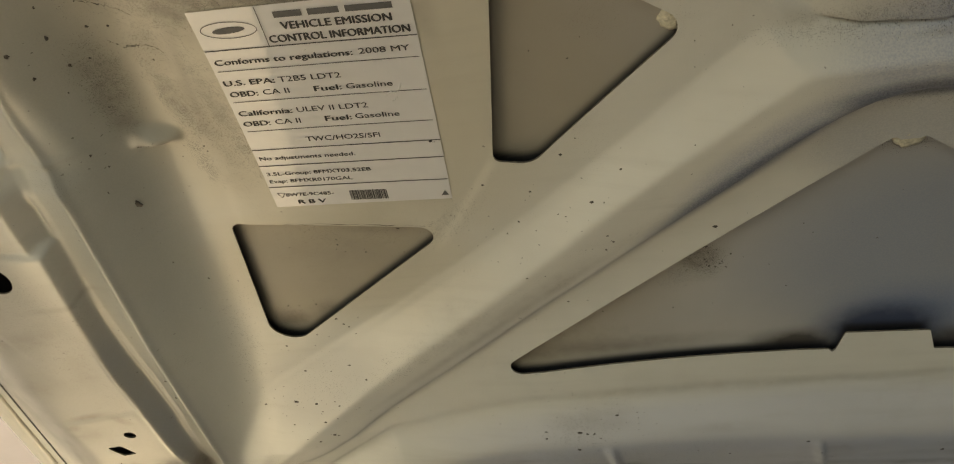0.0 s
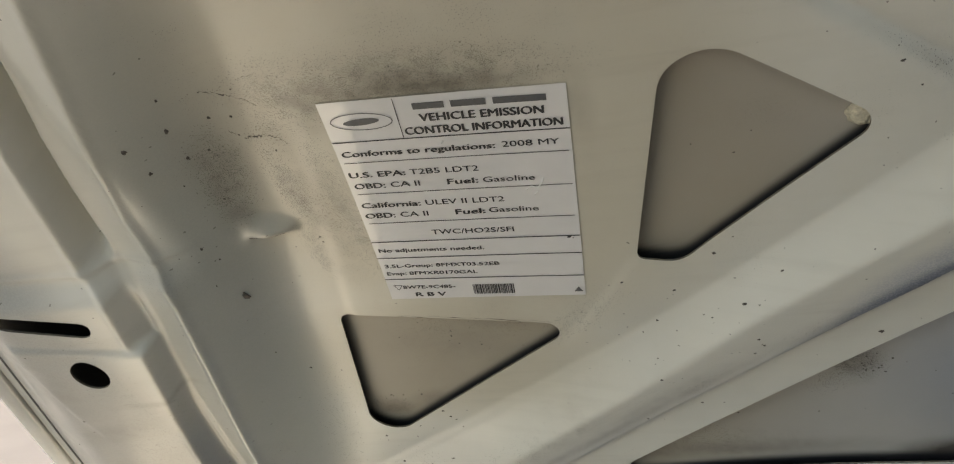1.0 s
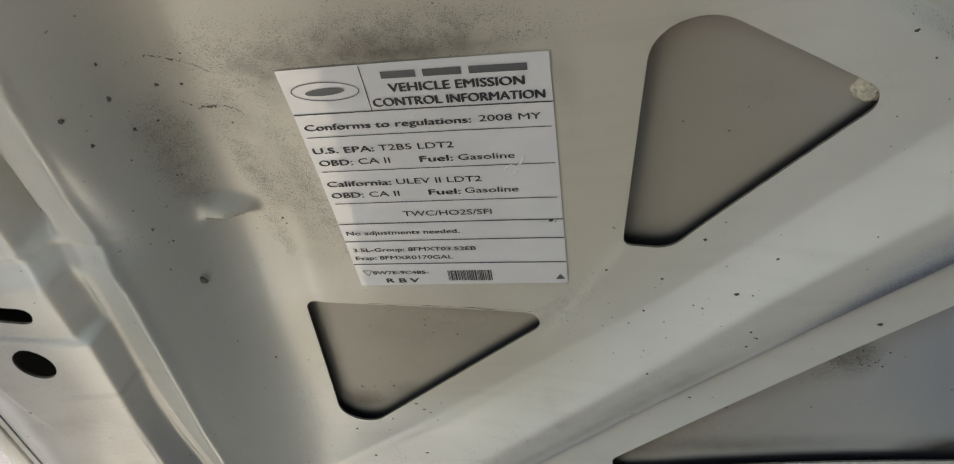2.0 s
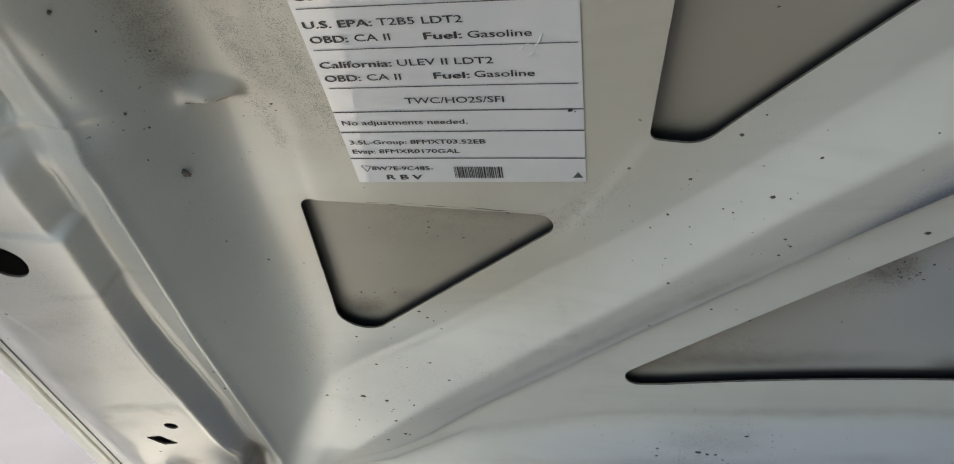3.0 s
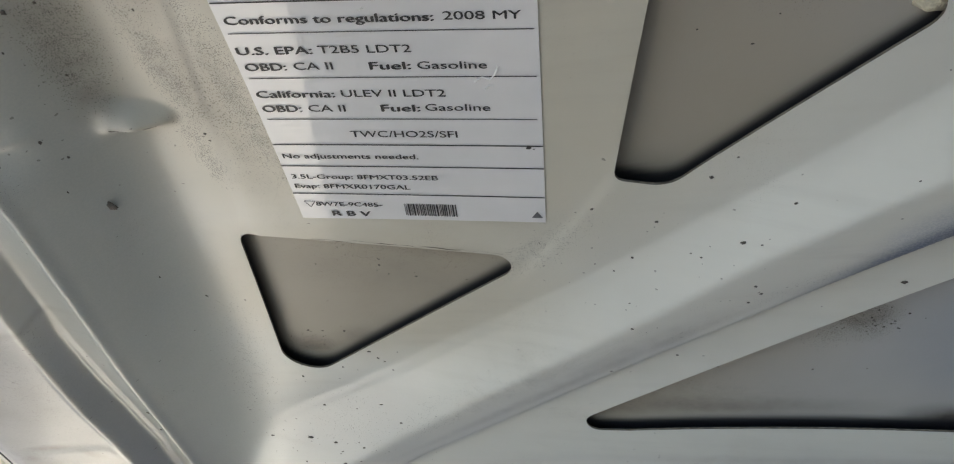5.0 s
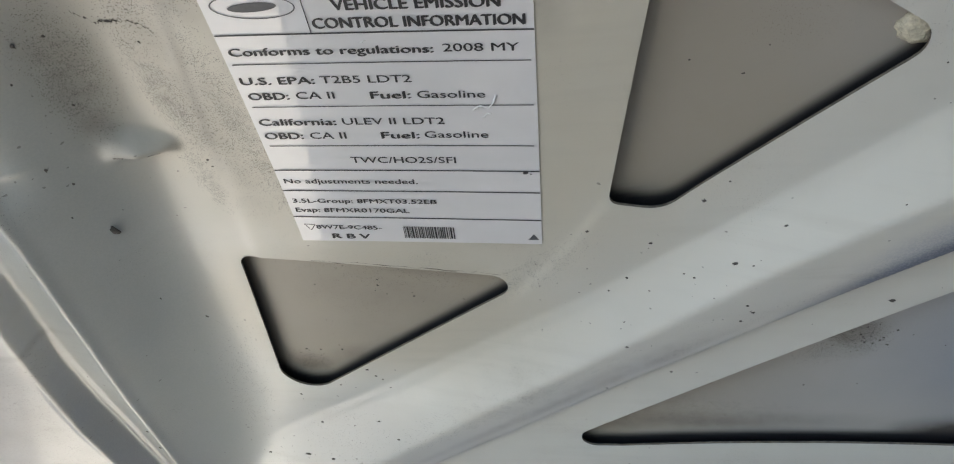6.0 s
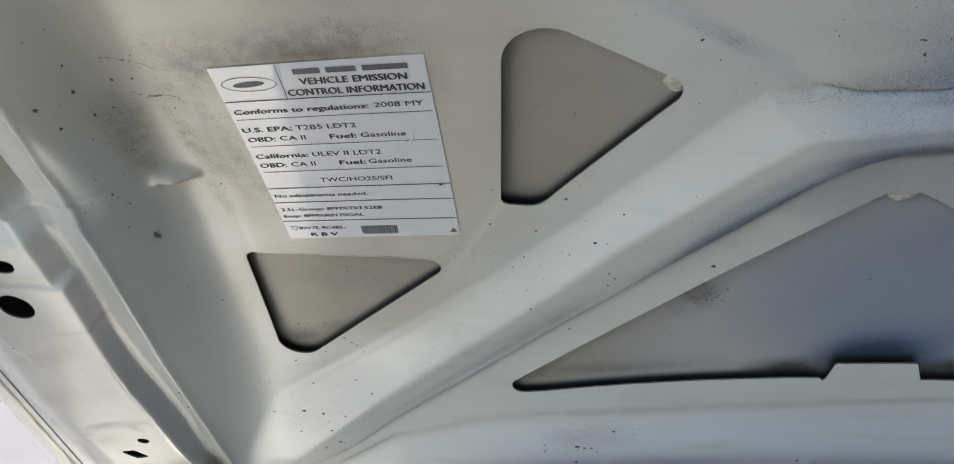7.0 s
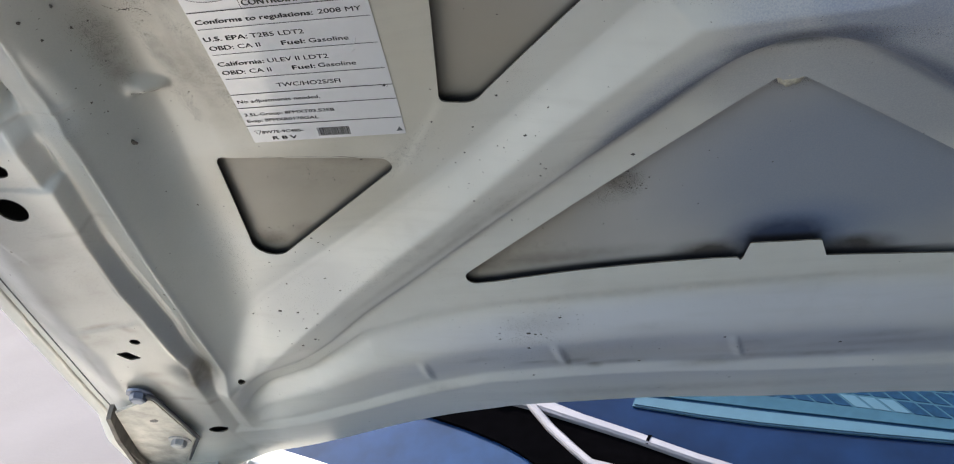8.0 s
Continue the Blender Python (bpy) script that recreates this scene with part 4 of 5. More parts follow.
def crack(pts, wide, seed):
    """A fine ragged line in the paint."""
    rnd = random.Random(seed)
    bm = bmesh.new()
    rows = []
    for (ax, ay), (bx, by) in zip(pts, pts[1:]):
        for j in range(12):
            f = j / 12
            x, y = ax + (bx - ax) * f, ay + (by - ay) * f + rnd.uniform(-0.0011, 0.0011)
            w = wide * max(0.15, rnd.uniform(-0.6, 1.9))
            rows.append([bm.verts.new((x, y + k * w, hz(x, y + k * w) + 0.0003)) for k in (-1, 1)])
    for a, b in zip(rows, rows[1:]):
        bm.faces.new((a[0], b[0], b[1], a[1]))
    return bm


def hz(x, y):
    return float(height(np.float64(x), np.float64(y)))


part("ragged_line", crack([(-0.4466, 0.5516), (-0.4341, 0.5406), (-0.4300, 0.536), (-0.4262, 0.5312)], 0.00036, 1), FLECK, hood, "ragged crack in the paint")
part("ragged_line", crack([(-0.4470, 0.5195), (-0.4421, 0.5120), (-0.4388, 0.5118), (-0.4290, 0.5092), (-0.4244, 0.5060), (-0.4232, 0.5016)], 0.00040, 2), FLECK, hood, "ragged crack in the paint")

part("ragged_line", crack([(-0.4150, 0.3432), (-0.36, 0.3328), (-0.312, 0.3240)], 0.00018, 3), FLECK, hood, "dark crust along the cut edge")

# dark line for dirt and the undercut's shade in the gusset's crease
part("ragged_line", crack([(-0.472, 0.4415), (-0.460, 0.4385), (-0.4490, 0.4362)], 0.00045, 5), FLECK, hood, "dirt and painted-in shade in the crease under the gusset")

# ---- the label ----
LABEL = HOOD @ pose(-0.344, 0.4385, 0.0, 0, 0, -5.3)
label = thing("emission_label", LABEL, "white printed paper label with black text, stuck to the hood's underside", "label")
LW, LH = 0.0613, 0.0835


def on_panel(ob, lift):
    """Lays a flat mesh of the label on the panel's curve; the print runs a little askew on its paper."""
    m = HOOD.inverted() @ LABEL
    for v in ob.data.vertices:
        if lift > 0.0007:
            v.co.y -= 0.010 * (v.co.x + LW)
        p = m @ v.co
        v.co.z += float(height(np.float64(p.x), np.float64(p.y))) + lift
    return ob


def sheet(x0, x1, y0, y1, nx, ny, thick=0.00015):
    bm = bmesh.new()
    g = [[bm.verts.new((x0 + (x1 - x0) * i / nx, y0 + (y1 - y0) * j / ny, 0)) for i in range(nx + 1)] for j in range(ny + 1)]
    for j in range(ny):
        for i in range(nx):
            bm.faces.new((g[j][i], g[j][i + 1], g[j + 1][i + 1], g[j + 1][i]))
    return bm


smooth(on_panel(part("paper", sheet(-LW, LW, -LH, LH, 30, 40), PAPER, label), 0.0006))


def words(name, text, x, y, wide, high, bold=0.0, material=None):
    """A line of print from x along the base y, fitted to its width and capital height, in metres."""
    cu = bpy.data.curves.new(name, "FONT")
    cu.body, cu.size, cu.offset, cu.resolution_u = text, 1.0, 0.0, 3
    ob = bpy.data.objects.new(name, cu)
    scene.collection.objects.link(ob)
    me = bpy.data.meshes.new_from_object(ob.evaluated_get(bpy.context.evaluated_depsgraph_get()))
    bpy.data.objects.remove(ob)
    bpy.data.curves.remove(cu)
    co = np.array([tuple(v.co) for v in me.vertices])
    lo, hi = co.min(0), co.max(0)
    kx, ky = wide / (hi[0] - lo[0]), high / 0.73
    for v in me.vertices:
        v.co = ((v.co.x - lo[0]) * kx + x, v.co.y * ky + y, 0)
    # heavier strokes: the same glyphs laid over each other, a hair apart
    bm = bmesh.new()
    for k, (dx, dy) in enumerate(((0, 0), (1, 0.5), (-1, -0.5))):
        me.transform(Matrix.Translation((dx * bold, dy * bold, 0.00003 * k)))
        bm.from_mesh(me)
        me.transform(Matrix.Translation((-dx * bold, -dy * bold, -0.00003 * k)))
    bm.to_mesh(me)
    bm.free()
    me.materials.append(material or INK)
    out = new(name, me)
    out.parent = label
    return on_panel(out, 0.00085)


MM = 0.001

def print_lines(high, bold, lines):
    """Lines of one type size and weight: text, left end, base and width, in millimetres."""
    for text, x, y, wide in lines:
        words("printed_line", text, x * MM, y * MM, wide * MM, high * MM, 0.00007 + 0.008 * bold)


print_lines(5.4, 0.028, [("VEHICLE EMISSION", -12.2, 66.6, 61.5), ("CONTROL INFORMATION", -21.3, 57.9, 79.2)])
print_lines(4.3, 0.022, [("Conforms to regulations:", -58.3, 44.4, 80.5), ("U.S. EPA:", -58.8, 28.2, 30.5), ("OBD:", -58.2, 19.2, 17.0), ("Fuel:", -6.8, 19.1, 16.5), ("California:", -58.5, 3.1, 33.5), ("OBD:", -58.5, -5.8, 17.0), ("Fuel:", -6.6, -5.7, 16.5)])
print_lines(4.3, 0.0, [("2008 MY", 26.0, 44.8, 29.2), ("T2B5 LDT2", -25.7, 28.4, 37.0), ("CA II", -38.0, 19.4, 16.0), ("Gasoline", 12.5, 19.2, 27.8), ("ULEV II LDT2", -22.0, 3.3, 43.8), ("CA II", -38.3, -5.7, 16.0), ("Gasoline", 12.3, -5.3, 27.5), ("TWC/HO2S/SFI", -23.5, -22.2, 47.6)])
print_lines(3.5, 0.004, [("No adjustments needed.", -58.6, -37.1, 63.2)])
print_lines(3.3, 0.006, [("3.5L-Group: 8FMXT03.52EB", -58.4, -51.9, 70.2), ("Evap: 8FMXR0170GAL", -58.6, -59.1, 56.2)])
print_lines(3.3, 0.004, [("8W7E-9C485-", -51.6, -72.9, 33.2)])
print_lines(4.0, 0.03, [("R B V", -44.7, -80.6, 19.2)])


def ink(name, pts, material=INK):
    """A flat printed shape."""
    bm = bmesh.new()
    bm.faces.new([bm.verts.new((x * MM, y * MM, 0)) for x, y in pts])
    bmesh.ops.recalc_face_normals(bm, faces=bm.faces[:])
    return on_panel(part(name, bm, material, label), 0.0009)


def bar(x0, x1, y0, y1):
    return [(x0, y0), (x1, y0), (x1, y1), (x0, y1)]


def ruled(x0, x1, y, t=0.5):
    bm = bmesh.new()
    n = 24
    g = [[bm.verts.new(((x0 + (x1 - x0) * i / n) * MM, (y + s * t / 2) * MM, 0)) for i in range(n + 1)] for s in (-1, 1)]
    for i in range(n):
        bm.faces.new((g[0][i], g[0][i + 1], g[1][i + 1], g[1][i]))
    return on_panel(part("rule", bm, INK, label), 0.0009)


for x0, x1, y, t in [(-60.8, 61.2, 55.4, 0.75), (-59, 59.6, 39.7, 0.5), (-58.6, 59.8, 14.7, 0.5), (-58.4, 59.2, -10.5, 0.55), (-61, 61.2, -27.5, 0.75), (-61.2, 61.2, -42.6, 0.75), (-61.2, 61.2, -63.2, 0.75)]:
    ruled(x0, x1, y, t)
ink("rule", bar(-23.2, -22.8, 55.4, 83.3))
for x0, x1 in [(-14.2, 1.5), (4.8, 22.0), (25.5, 51.3)]:
    ink("print_bar", bar(x0, x1, 74.9, 79.2), GREY_INK)


def ring(cx, cy, a, b, t):
    bm = bmesh.new()
    o = [bm.verts.new((x * MM, y * MM, 0)) for x, y in ellipse(cx, cy, a, b, -2, 48)]
    i = [bm.verts.new((x * MM, y * MM, 0)) for x, y in ellipse(cx, cy, a - t, b - t, -2, 48)]
    for k in range(48):
        j = (k + 1) % 48
        bm.faces.new((o[k], o[j], i[j], i[k]))
    return on_panel(part("oval_emblem", bm, GREY_INK, label), 0.0009)


ring(-41.8, 69.4, 16.0, 6.0, 0.55)
ink("emblem_shape", ellipse(-42.0, 69.2, 9.5, 2.3, 4, 24), GREY_INK)
rng = random.Random(4)
x = -7.4
while x < 18.2:
    w = rng.choice((0.35, 0.35, 0.6, 0.9))
    ink("barcode_bar", bar(x, x + w, -79.3, -70.0))
    x += w + rng.choice((0.3, 0.35, 0.6))
ink("triangle_mark", [(54.5, -78.6), (60.0, -78.4), (57.4, -73.8)], GREY_INK)
tri_mark = [(-57.2, -69.2), (-51.8, -69.4), (-54.6, -74.0)]
for a, b in zip(tri_mark, tri_mark[1:] + tri_mark[:1]):
    nx, ny = (b[1] - a[1]), -(b[0] - a[0])
    n = math.hypot(nx, ny) / 0.2
    ink("mark_line", [(a[0] - nx / n, a[1] - ny / n), (b[0] - nx / n, b[1] - ny / n), (b[0] + nx / n, b[1] + ny / n), (a[0] + nx / n, a[1] + ny / n)])

ink("dirt_spot", ellipse(54.9, -28.6, 1.3, 0.9, 20, 14))
ink("dirt_spot", ellipse(57.2, -29.4, 0.5, 0.4, 20, 10))

# the wrinkles are whitened: their glint is put into the colour
FILM_GLINT = mat("label_film_glint", (0.86, 0.86, 0.85), 0.25, coat=1.0, vary=0.03, scale=200)


def wrinkle(pts, wide, seed):
    """A ragged raised crease in the label's clear film, in millimetres."""
    rnd = random.Random(seed)
    bm = bmesh.new()
    rows = []
    for (ax, ay), (bx, by) in zip(pts, pts[1:]):
        n = math.hypot(bx - ax, by - ay)
        for j in range(6):
            f = j / 6
            w = wide * rnd.uniform(0.3, 1.3)
            x, y = ax + (bx - ax) * f, ay + (by - ay) * f + rnd.uniform(-0.3, 0.3)
            ex, ey = -(by - ay) / n * w, (bx - ax) / n * w
            rows.append([bm.verts.new(((x + k * ex) * MM, (y + k * ey) * MM, 0.0005 * (1 - abs(k)))) for k in (-1, 0, 1)])
    for a, b in zip(rows, rows[1:]):
        for k in (0, 1):
            bm.faces.new((a[k], b[k], b[k + 1], a[k + 1]))
    bmesh.ops.recalc_face_normals(bm, faces=bm.faces[:])
    return smooth(on_panel(part("film_wrinkle", bm, FILM_GLINT, label, "raised crease in the clear film, whitened as a glint"), 0.00088))


wrinkle([(34.5, 11.5), (37.5, 14.5), (41.0, 13.0), (43.5, 16.5), (45.0, 21.5)], 0.55, 1)
wrinkle([(38.5, 7.0), (40.0, 9.5), (42.5, 10.0)], 0.45, 2)
wrinkle([(-5.5, 50.0), (-3.0, 52.0)], 0.5, 3)

# the seam gap where the hemmed edge folds over the panel, drawn in as a dark strip
for side in (-1, 1):
    bm = bmesh.new()
    ys = np.arange(-0.045, 0.60, 0.01)
    xs = line(ys, HEM) + 0.0125
    tube(bm, [(-side * x, y, z) for x, y, z in zip(xs.tolist(), ys.tolist(), (height(xs, ys) + 0.0002).tolist())], 0.0009, 6)
    smooth(part("hem_seam", bm, ECOAT, hood, "thin dark line for the seam gap along the folded edge"))

# ---- the hinge ----
hinge = thing("hood_hinge", HOOD, "cream-painted steel hood hinge bracket with two grey zinc bolts", "hinge")


PLATE = rounded([(-0.737, 0.004, 0.006), (-0.690, 0.030, 0.008), (-0.668, 0.043, 0.006), (-0.682, -0.090, 0.012), (-0.757, -0.200, 0.02), (-0.806, -0.185, 0.02)], 0.004)
bm = bmesh.new()
slab(bm, PLATE, 0.0775, 0.0810)
bmesh.ops.bevel(bm, geom=[e for e in bm.edges if abs(e.verts[0].co.z - e.verts[1].co.z) < 1e-5 and e.verts[0].co.z > 0.075], offset=0.0012, segments=2, affect="EDGES")
part("mounting_plate", bm, PLATE_PAINT, hinge)
bm = bmesh.new()
wall = [(-0.746, 0.004), (-0.772, -0.060), (-0.806, -0.180), (-0.800, -0.181), (-0.766, -0.060), (-0.740, 0.004)]
slab(bm, wall, 0.070, lambda x, y: 0.088 + 0.05 * max(0, -y))
part("side_flange", bm, GRIMY, hinge, "grimy brown edge flange")
bm = bmesh.new()
slab(bm, [(-0.778, -0.075), (-0.815, -0.215), (-0.82, -0.30), (-0.805, -0.31), (-0.797, -0.20), (-0.772, -0.075)], 0.085, 0.091)
part("hinge_arm", bm, GRIMY, hinge)


def bolt(x, y, z, material, label):
    bm = bmesh.new()
    for r1, r2, h, up in ((0.0098, 0.0094, 0.007, 0.006), (0.0094, 0.0070, 0.0016, 0.0103)):
        bmesh.ops.create_cone(bm, cap_ends=True, segments=6, radius1=r1, radius2=r2, depth=h, matrix=Matrix.Translation((x, y, z + up)))
    head = part("bolt", bm, material, hinge, label)
    bm = bmesh.new()
    bmesh.ops.create_cone(bm, cap_ends=True, segments=28, radius1=0.0145, radius2=0.0140, depth=0.0025, matrix=Matrix.Translation((x, y, z + 0.00125)))
    part("washer", bm, material, head)


bolt(-0.681, 0.046, 0.0755, ZINC, "blue-grey zinc bolt")
bolt(-0.706, -0.094, 0.0800, ZINC_OLD, "dull zinc bolt with cream overspray")
# dark strip standing in for the shaded gap beside the plate
bm = bmesh.new()
tube(bm, [(-0.700, 0.029, 0.0790), (-0.690, 0.0335, 0.0795), (-0.668, 0.046, 0.0795), (-0.6655, 0.040, 0.0795), (-0.6720, -0.030, 0.0795), (-0.6800, -0.092, 0.0795), (-0.700, -0.122, 0.0795), (-0.735, -0.175, 0.0795)], [0.0012, 0.0022, 0.0024, 0.0024, 0.0020, 0.0026, 0.0022, 0.0014], 8)
smooth(part("plate_edge_shade", bm, ECOAT, hinge, "dark strip drawn as the shaded gap along the plate's edge"))
part("plate_hole", slab(bmesh.new(), ellipse(-0.703, -0.026, 0.006, 0.004, 20, 16), 0.0805, 0.0813), ECOAT, hinge, "small dark hole")

# ---- the car round the opening ----
car = thing("car", Matrix(), "white car with its hood open and a dark engine bay", "car")
SLOPE = pose(0, 0.14, 0.92, 28, 0, 0)
SLOPE_IN = SLOPE.inverted()


def on_slope(ob):
    ob.data.transform(SLOPE)
    return ob


def flat(x, y, z):
    """A place near the windshield, laid into its plane."""
    p = SLOPE_IN @ Vector((x, y, z))
    return (p.x, p.y)


def engine_bay():
    bm = bmesh.new()
    box(bm, -0.50, 0.50, -0.85, 0.00, 0.40, 0.62)
    box(bm, -0.42, 0.30, -0.62, -0.15, 0.62, 0.80, 0.03)
    box(bm, -0.85, 0.85, -0.80, 0.9, 0.20, 0.40)
    # unseen black block, added to keep bounce light off the far side
    box(bm, 0.32, 0.55, -0.80, 0.03, 0.62, 0.95, 0.02)
    return bm


part("engine_bay", engine_bay(), BAY, car, "dark engine bay")
for side in (-1, 1):
    bm = bmesh.new()
    pts = [(side * 0.555, -0.84), (side * 0.74, -0.86), (side * 0.85, -0.70), (side * 0.87, 0.85), (side * 0.76, 0.85), (side * 0.695, 0.10), (side * 0.66, 0.02), (side * 0.60, -0.08), (side * 0.555, -0.20)]
    slab(bm, pts, 0.32, lambda x, y: 0.90 + 0.05 * (y + 0.86))
    bmesh.ops.bevel(bm, geom=[e for e in bm.edges if e.verts[0].co.z > 0.5 and e.verts[1].co.z > 0.5], offset=0.02, segments=3, affect="EDGES")
    part("fender", bm, WHITE, car, "white front fender")
    bm = bmesh.new()
    slab(bm, [(side * q, y) for q, y in ((0.672, 0.055), (0.685, 0.136), (0.666, 0.150), (0.545, 0.087), (0.545, 0.03))], 0.88, 0.942)
    bmesh.ops.bevel(bm, geom=[e for e in bm.edges if e.verts[0].co.z > 0.9 and e.verts[1].co.z > 0.9], offset=0.006, segments=2, affect="EDGES")
    part("cowl_corner", bm, WHITE, car)
    bm = bmesh.new()
    for yy in (-0.45,):
        tube(bm, [(side * 0.66, yy, 0.33), (side * 0.89, yy, 0.33)], 0.33, 40)
    part("wheel", bm, BLACK, car, "black tyre")
# unseen front panel, black so that it bounces little light upward
bm = bmesh.new()
box(bm, -0.78, 0.78, -0.97, -0.85, 0.25, 0.82, 0.03)
part("front_bumper", bm, BLACK, car, "unseen grille panel, kept black to bounce little light")

# windshield base
# both base colours carry the blue of the reflected sky
glass_mat = mat("glass_with_sky_blue", (0.0035, 0.014, 0.048), 0.03, coat=0.0, vary=0.25, scale=18)
glass_mat.node_tree.nodes["Principled BSDF"].inputs["IOR"].default_value = 1.34
COWL_GLOSS = mat("cowl_gloss_with_sky_blue", (0.010, 0.036, 0.105), 0.05, coat=0.0, vary=0.25, scale=18)
COWL_GLOSS.node_tree.nodes["Principled BSDF"].inputs["IOR"].default_value = 1.55
bm = bmesh.new()
slab(bm, [flat(*p) for p in [(-0.72, 0.30, 0.985), (-0.45, 0.205, 0.955), (-0.29, 0.150, 0.926), (-0.15, 0.10, 0.90), (0.05, 0.085, 0.892), (0.24, 0.085, 0.892), (0.45, 0.16, 0.93), (0.72, 0.30, 0.985)]] + [(0.62, 1.0), (-0.62, 1.0)], -0.006, 0.0)
windshield = on_slope(part("windshield", bm, glass_mat, car, "dark glass reflecting the sky, whose blue is also in its colour"))

bm = bmesh.new()
slab(bm, [flat(*p) for p in [(-0.80, 0.30, 0.97), (-0.47, 0.212, 0.957), (-0.40, 0.200, 0.950), (-0.308, 0.170, 0.936), (-0.218, 0.140, 0.920), (-0.10, 0.08, 0.89), (0.10, 0.08, 0.89), (0.8, 0.3, 0.97), (0.8, -0.05, 0.87), (-0.8, -0.05, 0.87)]], -0.03, -0.004)
on_slope(part("cowl", bm, COWL_GLOSS, car, "glossy dark cowl panel reflecting the sky, whose blue is also in its colour"))
bm = bmesh.new()
slab(bm, [flat(*p) for p in [(-0.47, 0.205, 0.954), (-0.34, 0.222, 0.962), (-0.285, 0.205, 0.955), (-0.06, 0.112, 0.906)]] + [(-0.12, -0.052), (-0.20, -0.060), (-0.265, -0.045), (-0.2815, -0.021), (-0.305, -0.002), (-0.3329, 0.0156), (-0.3866, 0.0424), (-0.44, 0.064)], -0.003, 0.003)
on_slope(part("cowl_grille", bm, BLACK, car, "matt black leaf screen"))

# wiper
wiper = thing("windshield_wiper", Matrix(), "silver-grey wiper arm lying on the windshield base", "wiper")


def bar_between(name, pts, wide, high, material):
    bm = bmesh.new()
    rows = []
    for i, p in enumerate(pts):
        a, b = Vector(pts[max(i - 1, 0)]), Vector(pts[min(i + 1, len(pts) - 1)])
        across = (b - a).cross(Vector((0, -0.469, 0.883))).normalized()
        up = Vector((0, -0.469, 0.883))
        w = wide[i] if isinstance(wide, (list, tuple)) else wide
        c = Vector(p)
        rows.append([bm.verts.new(c + across * w * s + up * high * h) for s, h in ((-1, 0), (-1, 0.7), (-0.6, 1), (0.6, 1), (1, 0.7), (1, 0))])
    for a, b in zip(rows, rows[1:]):
        for k in range(6):
            bm.faces.new((a[k], a[(k + 1) % 6], b[(k + 1) % 6], b[k]))
    bm.faces.new(rows[0][::-1])
    bm.faces.new(rows[-1])
    bmesh.ops.recalc_face_normals(bm, faces=bm.faces[:])
    return part(name, bm, material, wiper)


bar_between("arm", [(-0.338, 0.214, 0.960), (-0.315, 0.211, 0.960), (-0.286, 0.203, 0.957), (-0.22, 0.176, 0.942), (-0.15, 0.150, 0.927), (-0.075, 0.118, 0.911), (0.02, 0.085, 0.892)], [0.006, 0.009, 0.010, 0.007, 0.0065, 0.006, 0.006], 0.012, SILVER)
bar_between("link", [(-0.293, 0.200, 0.960), (-0.262, 0.165, 0.938), (-0.232, 0.135, 0.923), (-0.208, 0.113, 0.912), (-0.16, 0.10, 0.905)], 0.0055, 0.010, SILVER)
bar_between("joint", [(-0.1345, 0.1445, 0.9245), (-0.1310, 0.1430, 0.9237)], 0.0072, 0.0126, BLACK)
bm = bmesh.new()
bmesh.ops.create_cone(bm, cap_ends=True, segments=20, radius1=0.014, radius2=0.011, depth=0.016, matrix=Matrix.Translation((-0.338, 0.212, 0.962)) @ pose(0, 0, 0, 28))
part("pivot", bm, BLACK, wiper, "black pivot cap")

# dash pad with its defroster vent, laid on the glass; the glass's teal cast is in its colours
dash = thing("dashboard", Matrix(), "dashboard edge with a defroster vent, coloured with the windshield's teal cast", "dashboard")
bm = bmesh.new()
EDGE_LOW = [(-0.152, 0.064), (-0.0652, 0.0422), (0.0095, 0.0265), (0.1163, 0.0081), (0.2288, -0.0096), (0.45, -0.044)]
EDGE_TOP = [(-0.146, 0.080), (-0.0787, 0.0660), (0.0127, 0.0470), (0.0853, 0.0331), (0.2330, 0.0040), (0.45, -0.034)]
DASH_EDGE = mat("dash_edge", (0.046, 0.105, 0.158), 0.6, vary=0.06, scale=60)
DASH_EDGE.node_tree.nodes["Principled BSDF"].inputs["Specular IOR Level"].default_value = 0.15
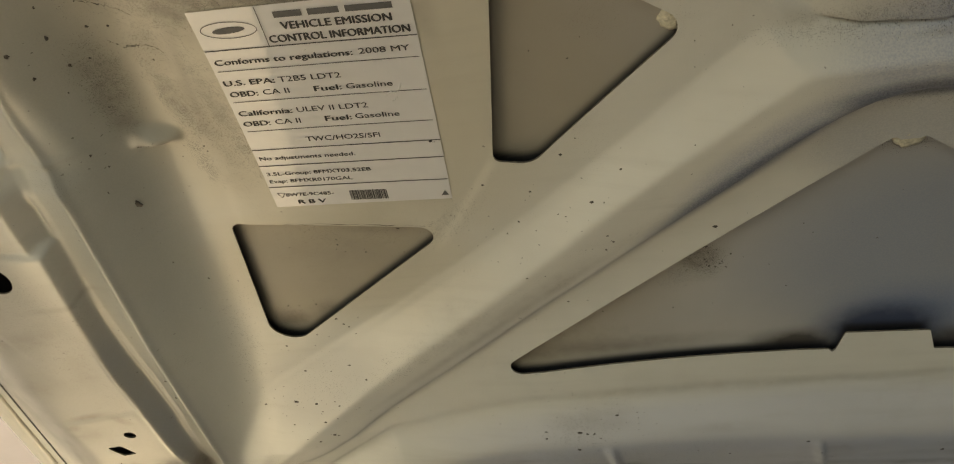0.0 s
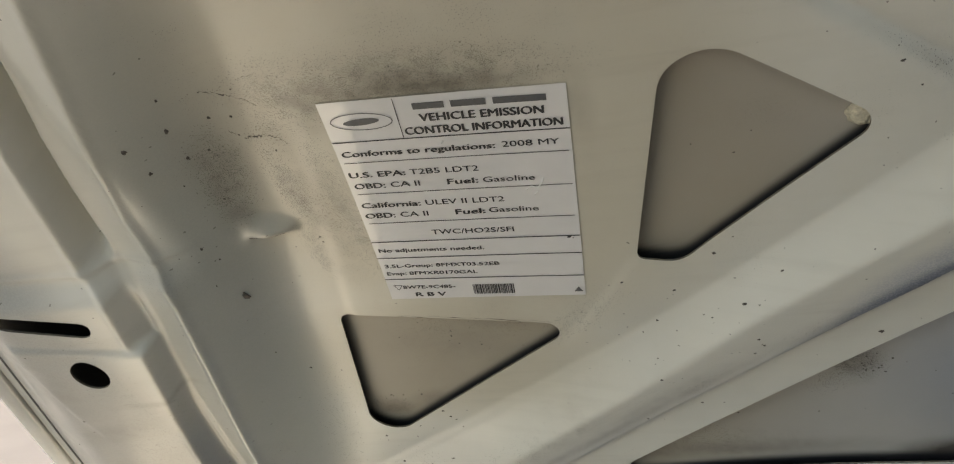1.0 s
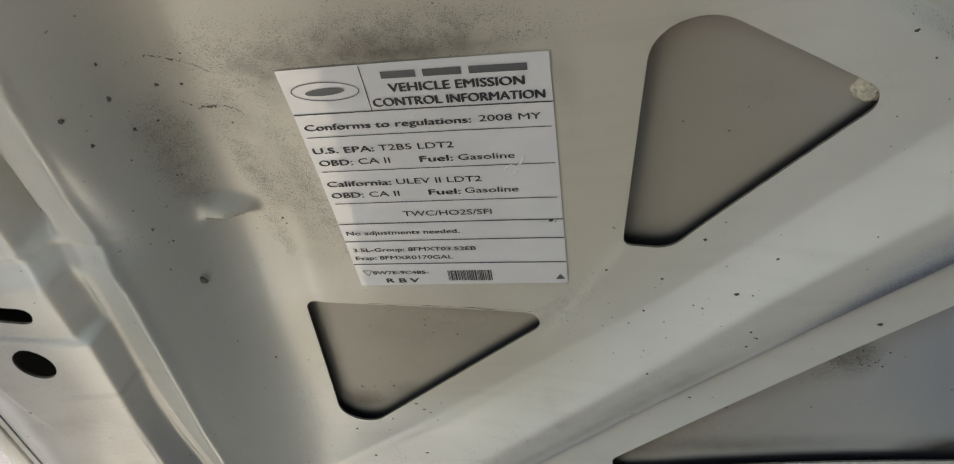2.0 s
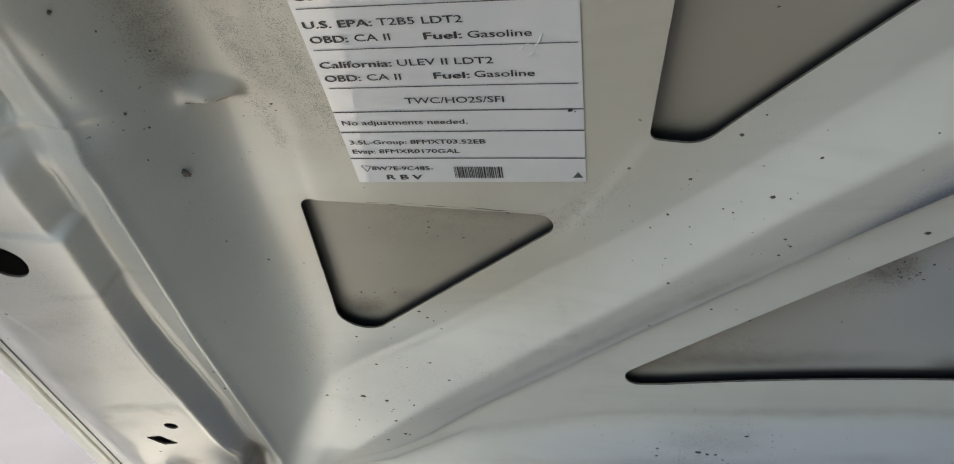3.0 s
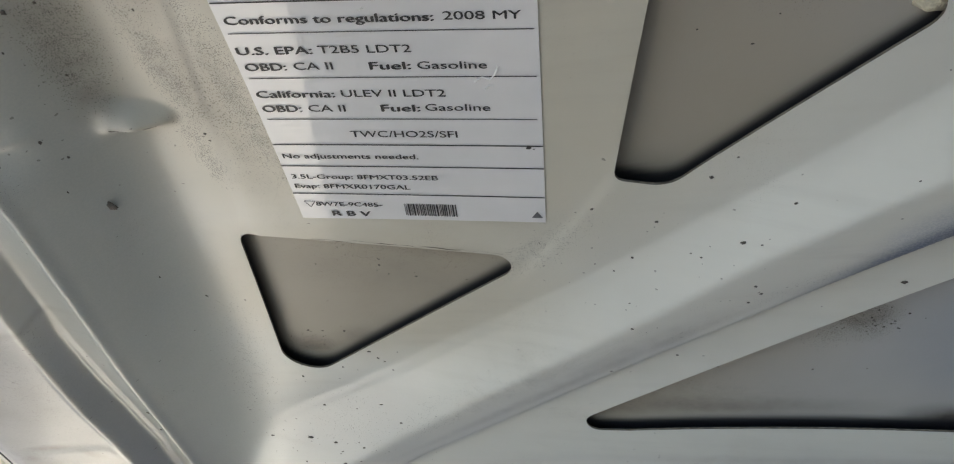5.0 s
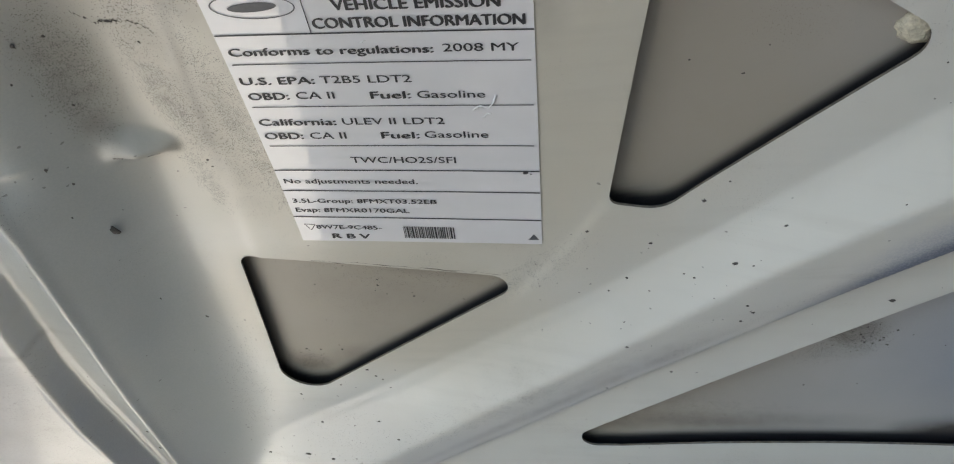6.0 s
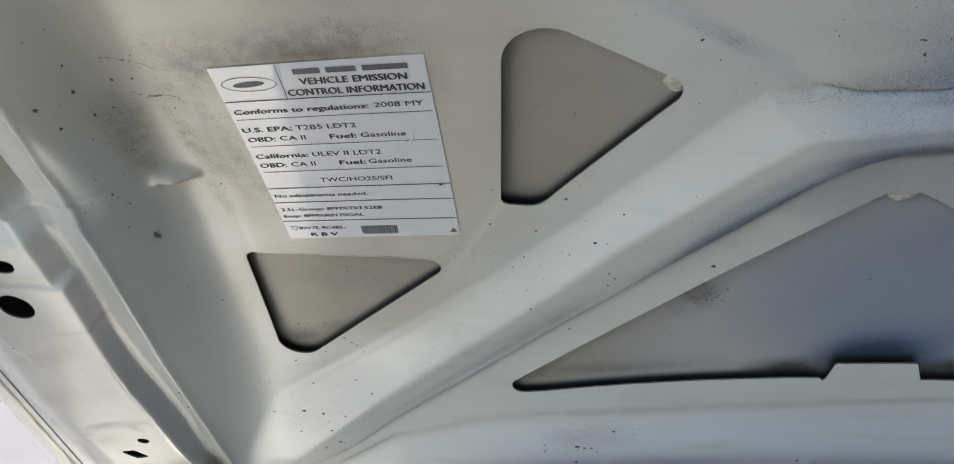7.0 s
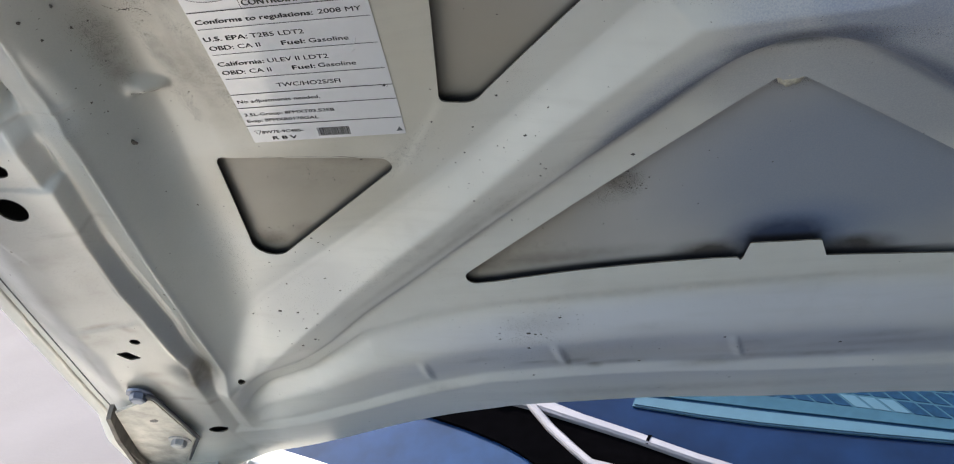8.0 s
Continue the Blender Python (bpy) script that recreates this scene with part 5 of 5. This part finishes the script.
slab(bm, EDGE_LOW + EDGE_TOP[::-1], 0.001, 0.006)
bmesh.ops.bevel(bm, geom=[e for e in bm.edges if min(v.co.z for v in e.verts) > 0.005], offset=0.002, segments=2, affect="EDGES")
on_slope(part("trim_edge", bm, DASH_EDGE, dash, "light teal trim edge"))
bm = bmesh.new()
slab(bm, EDGE_TOP + [(x, y + 0.0055) for x, y in EDGE_TOP[::-1]], 0.0005, 0.0015)
on_slope(part("trim_gap", bm, VENT, dash, "dark gap behind the trim edge"))
bm = bmesh.new()
slab(bm, [(x, y + 0.0055) for x, y in EDGE_TOP] + [(0.50, 0.33), (-0.15, 0.33)], 0.0005, 0.0035)
on_slope(part("pad", bm, DASH, dash))
a, e, n = Vector((0.018, 0.0725, 0)), Vector((0.977, -0.215, 0)), Vector((-0.60, 0.80, 0))
for i in range(15):
    for j in range(3):
        p = a + e * (i * 0.0228) + n * (j * 0.031)
        clear = 5 <= i <= 7 and j == 0
        bm = bmesh.new()
        slab(bm, [tuple((p + e * q * 0.0185 + n * w * 0.026)[:2]) for q, w in ((0, 0), (1, 0), (1, 1), (0, 1))], 0.002, 0.0042)
        on_slope(part("vent_cell", bm, DASH_EDGE if clear else VENT, dash))

# ---- ground ----
bm = bmesh.new()
slab(bm, [(-400, -400), (400, -400), (400, 400), (-400, 400)], -0.1, 0.0)
tagged(part("ground", bm, CONCRETE, None), "sunlit pale concrete ground", "ground", kind="structure")

# ---- unseen dark walls, added to dim light from the car's far side ----
DARK_BLOCKER = mat("dark_light_blocker", (0.035, 0.038, 0.045), 0.7, vary=0.25, scale=2.5, bump=0.3, bump_scale=30)
bm = bmesh.new()
box(bm, 2.4, 2.6, -9.0, 9.0, 0.0, 3.4)
tagged(part("light_blocker_1", bm, DARK_BLOCKER, None), "unseen plain dark wall, added to dim light from the far side", "wall", kind="structure")
bm = bmesh.new()
box(bm, 0.35, 2.398, -2.9, -2.7, 0.0, 3.4)
tagged(part("light_blocker_2", bm, DARK_BLOCKER, None), "unseen plain dark wall, added to dim light from the front right", "wall", kind="structure")
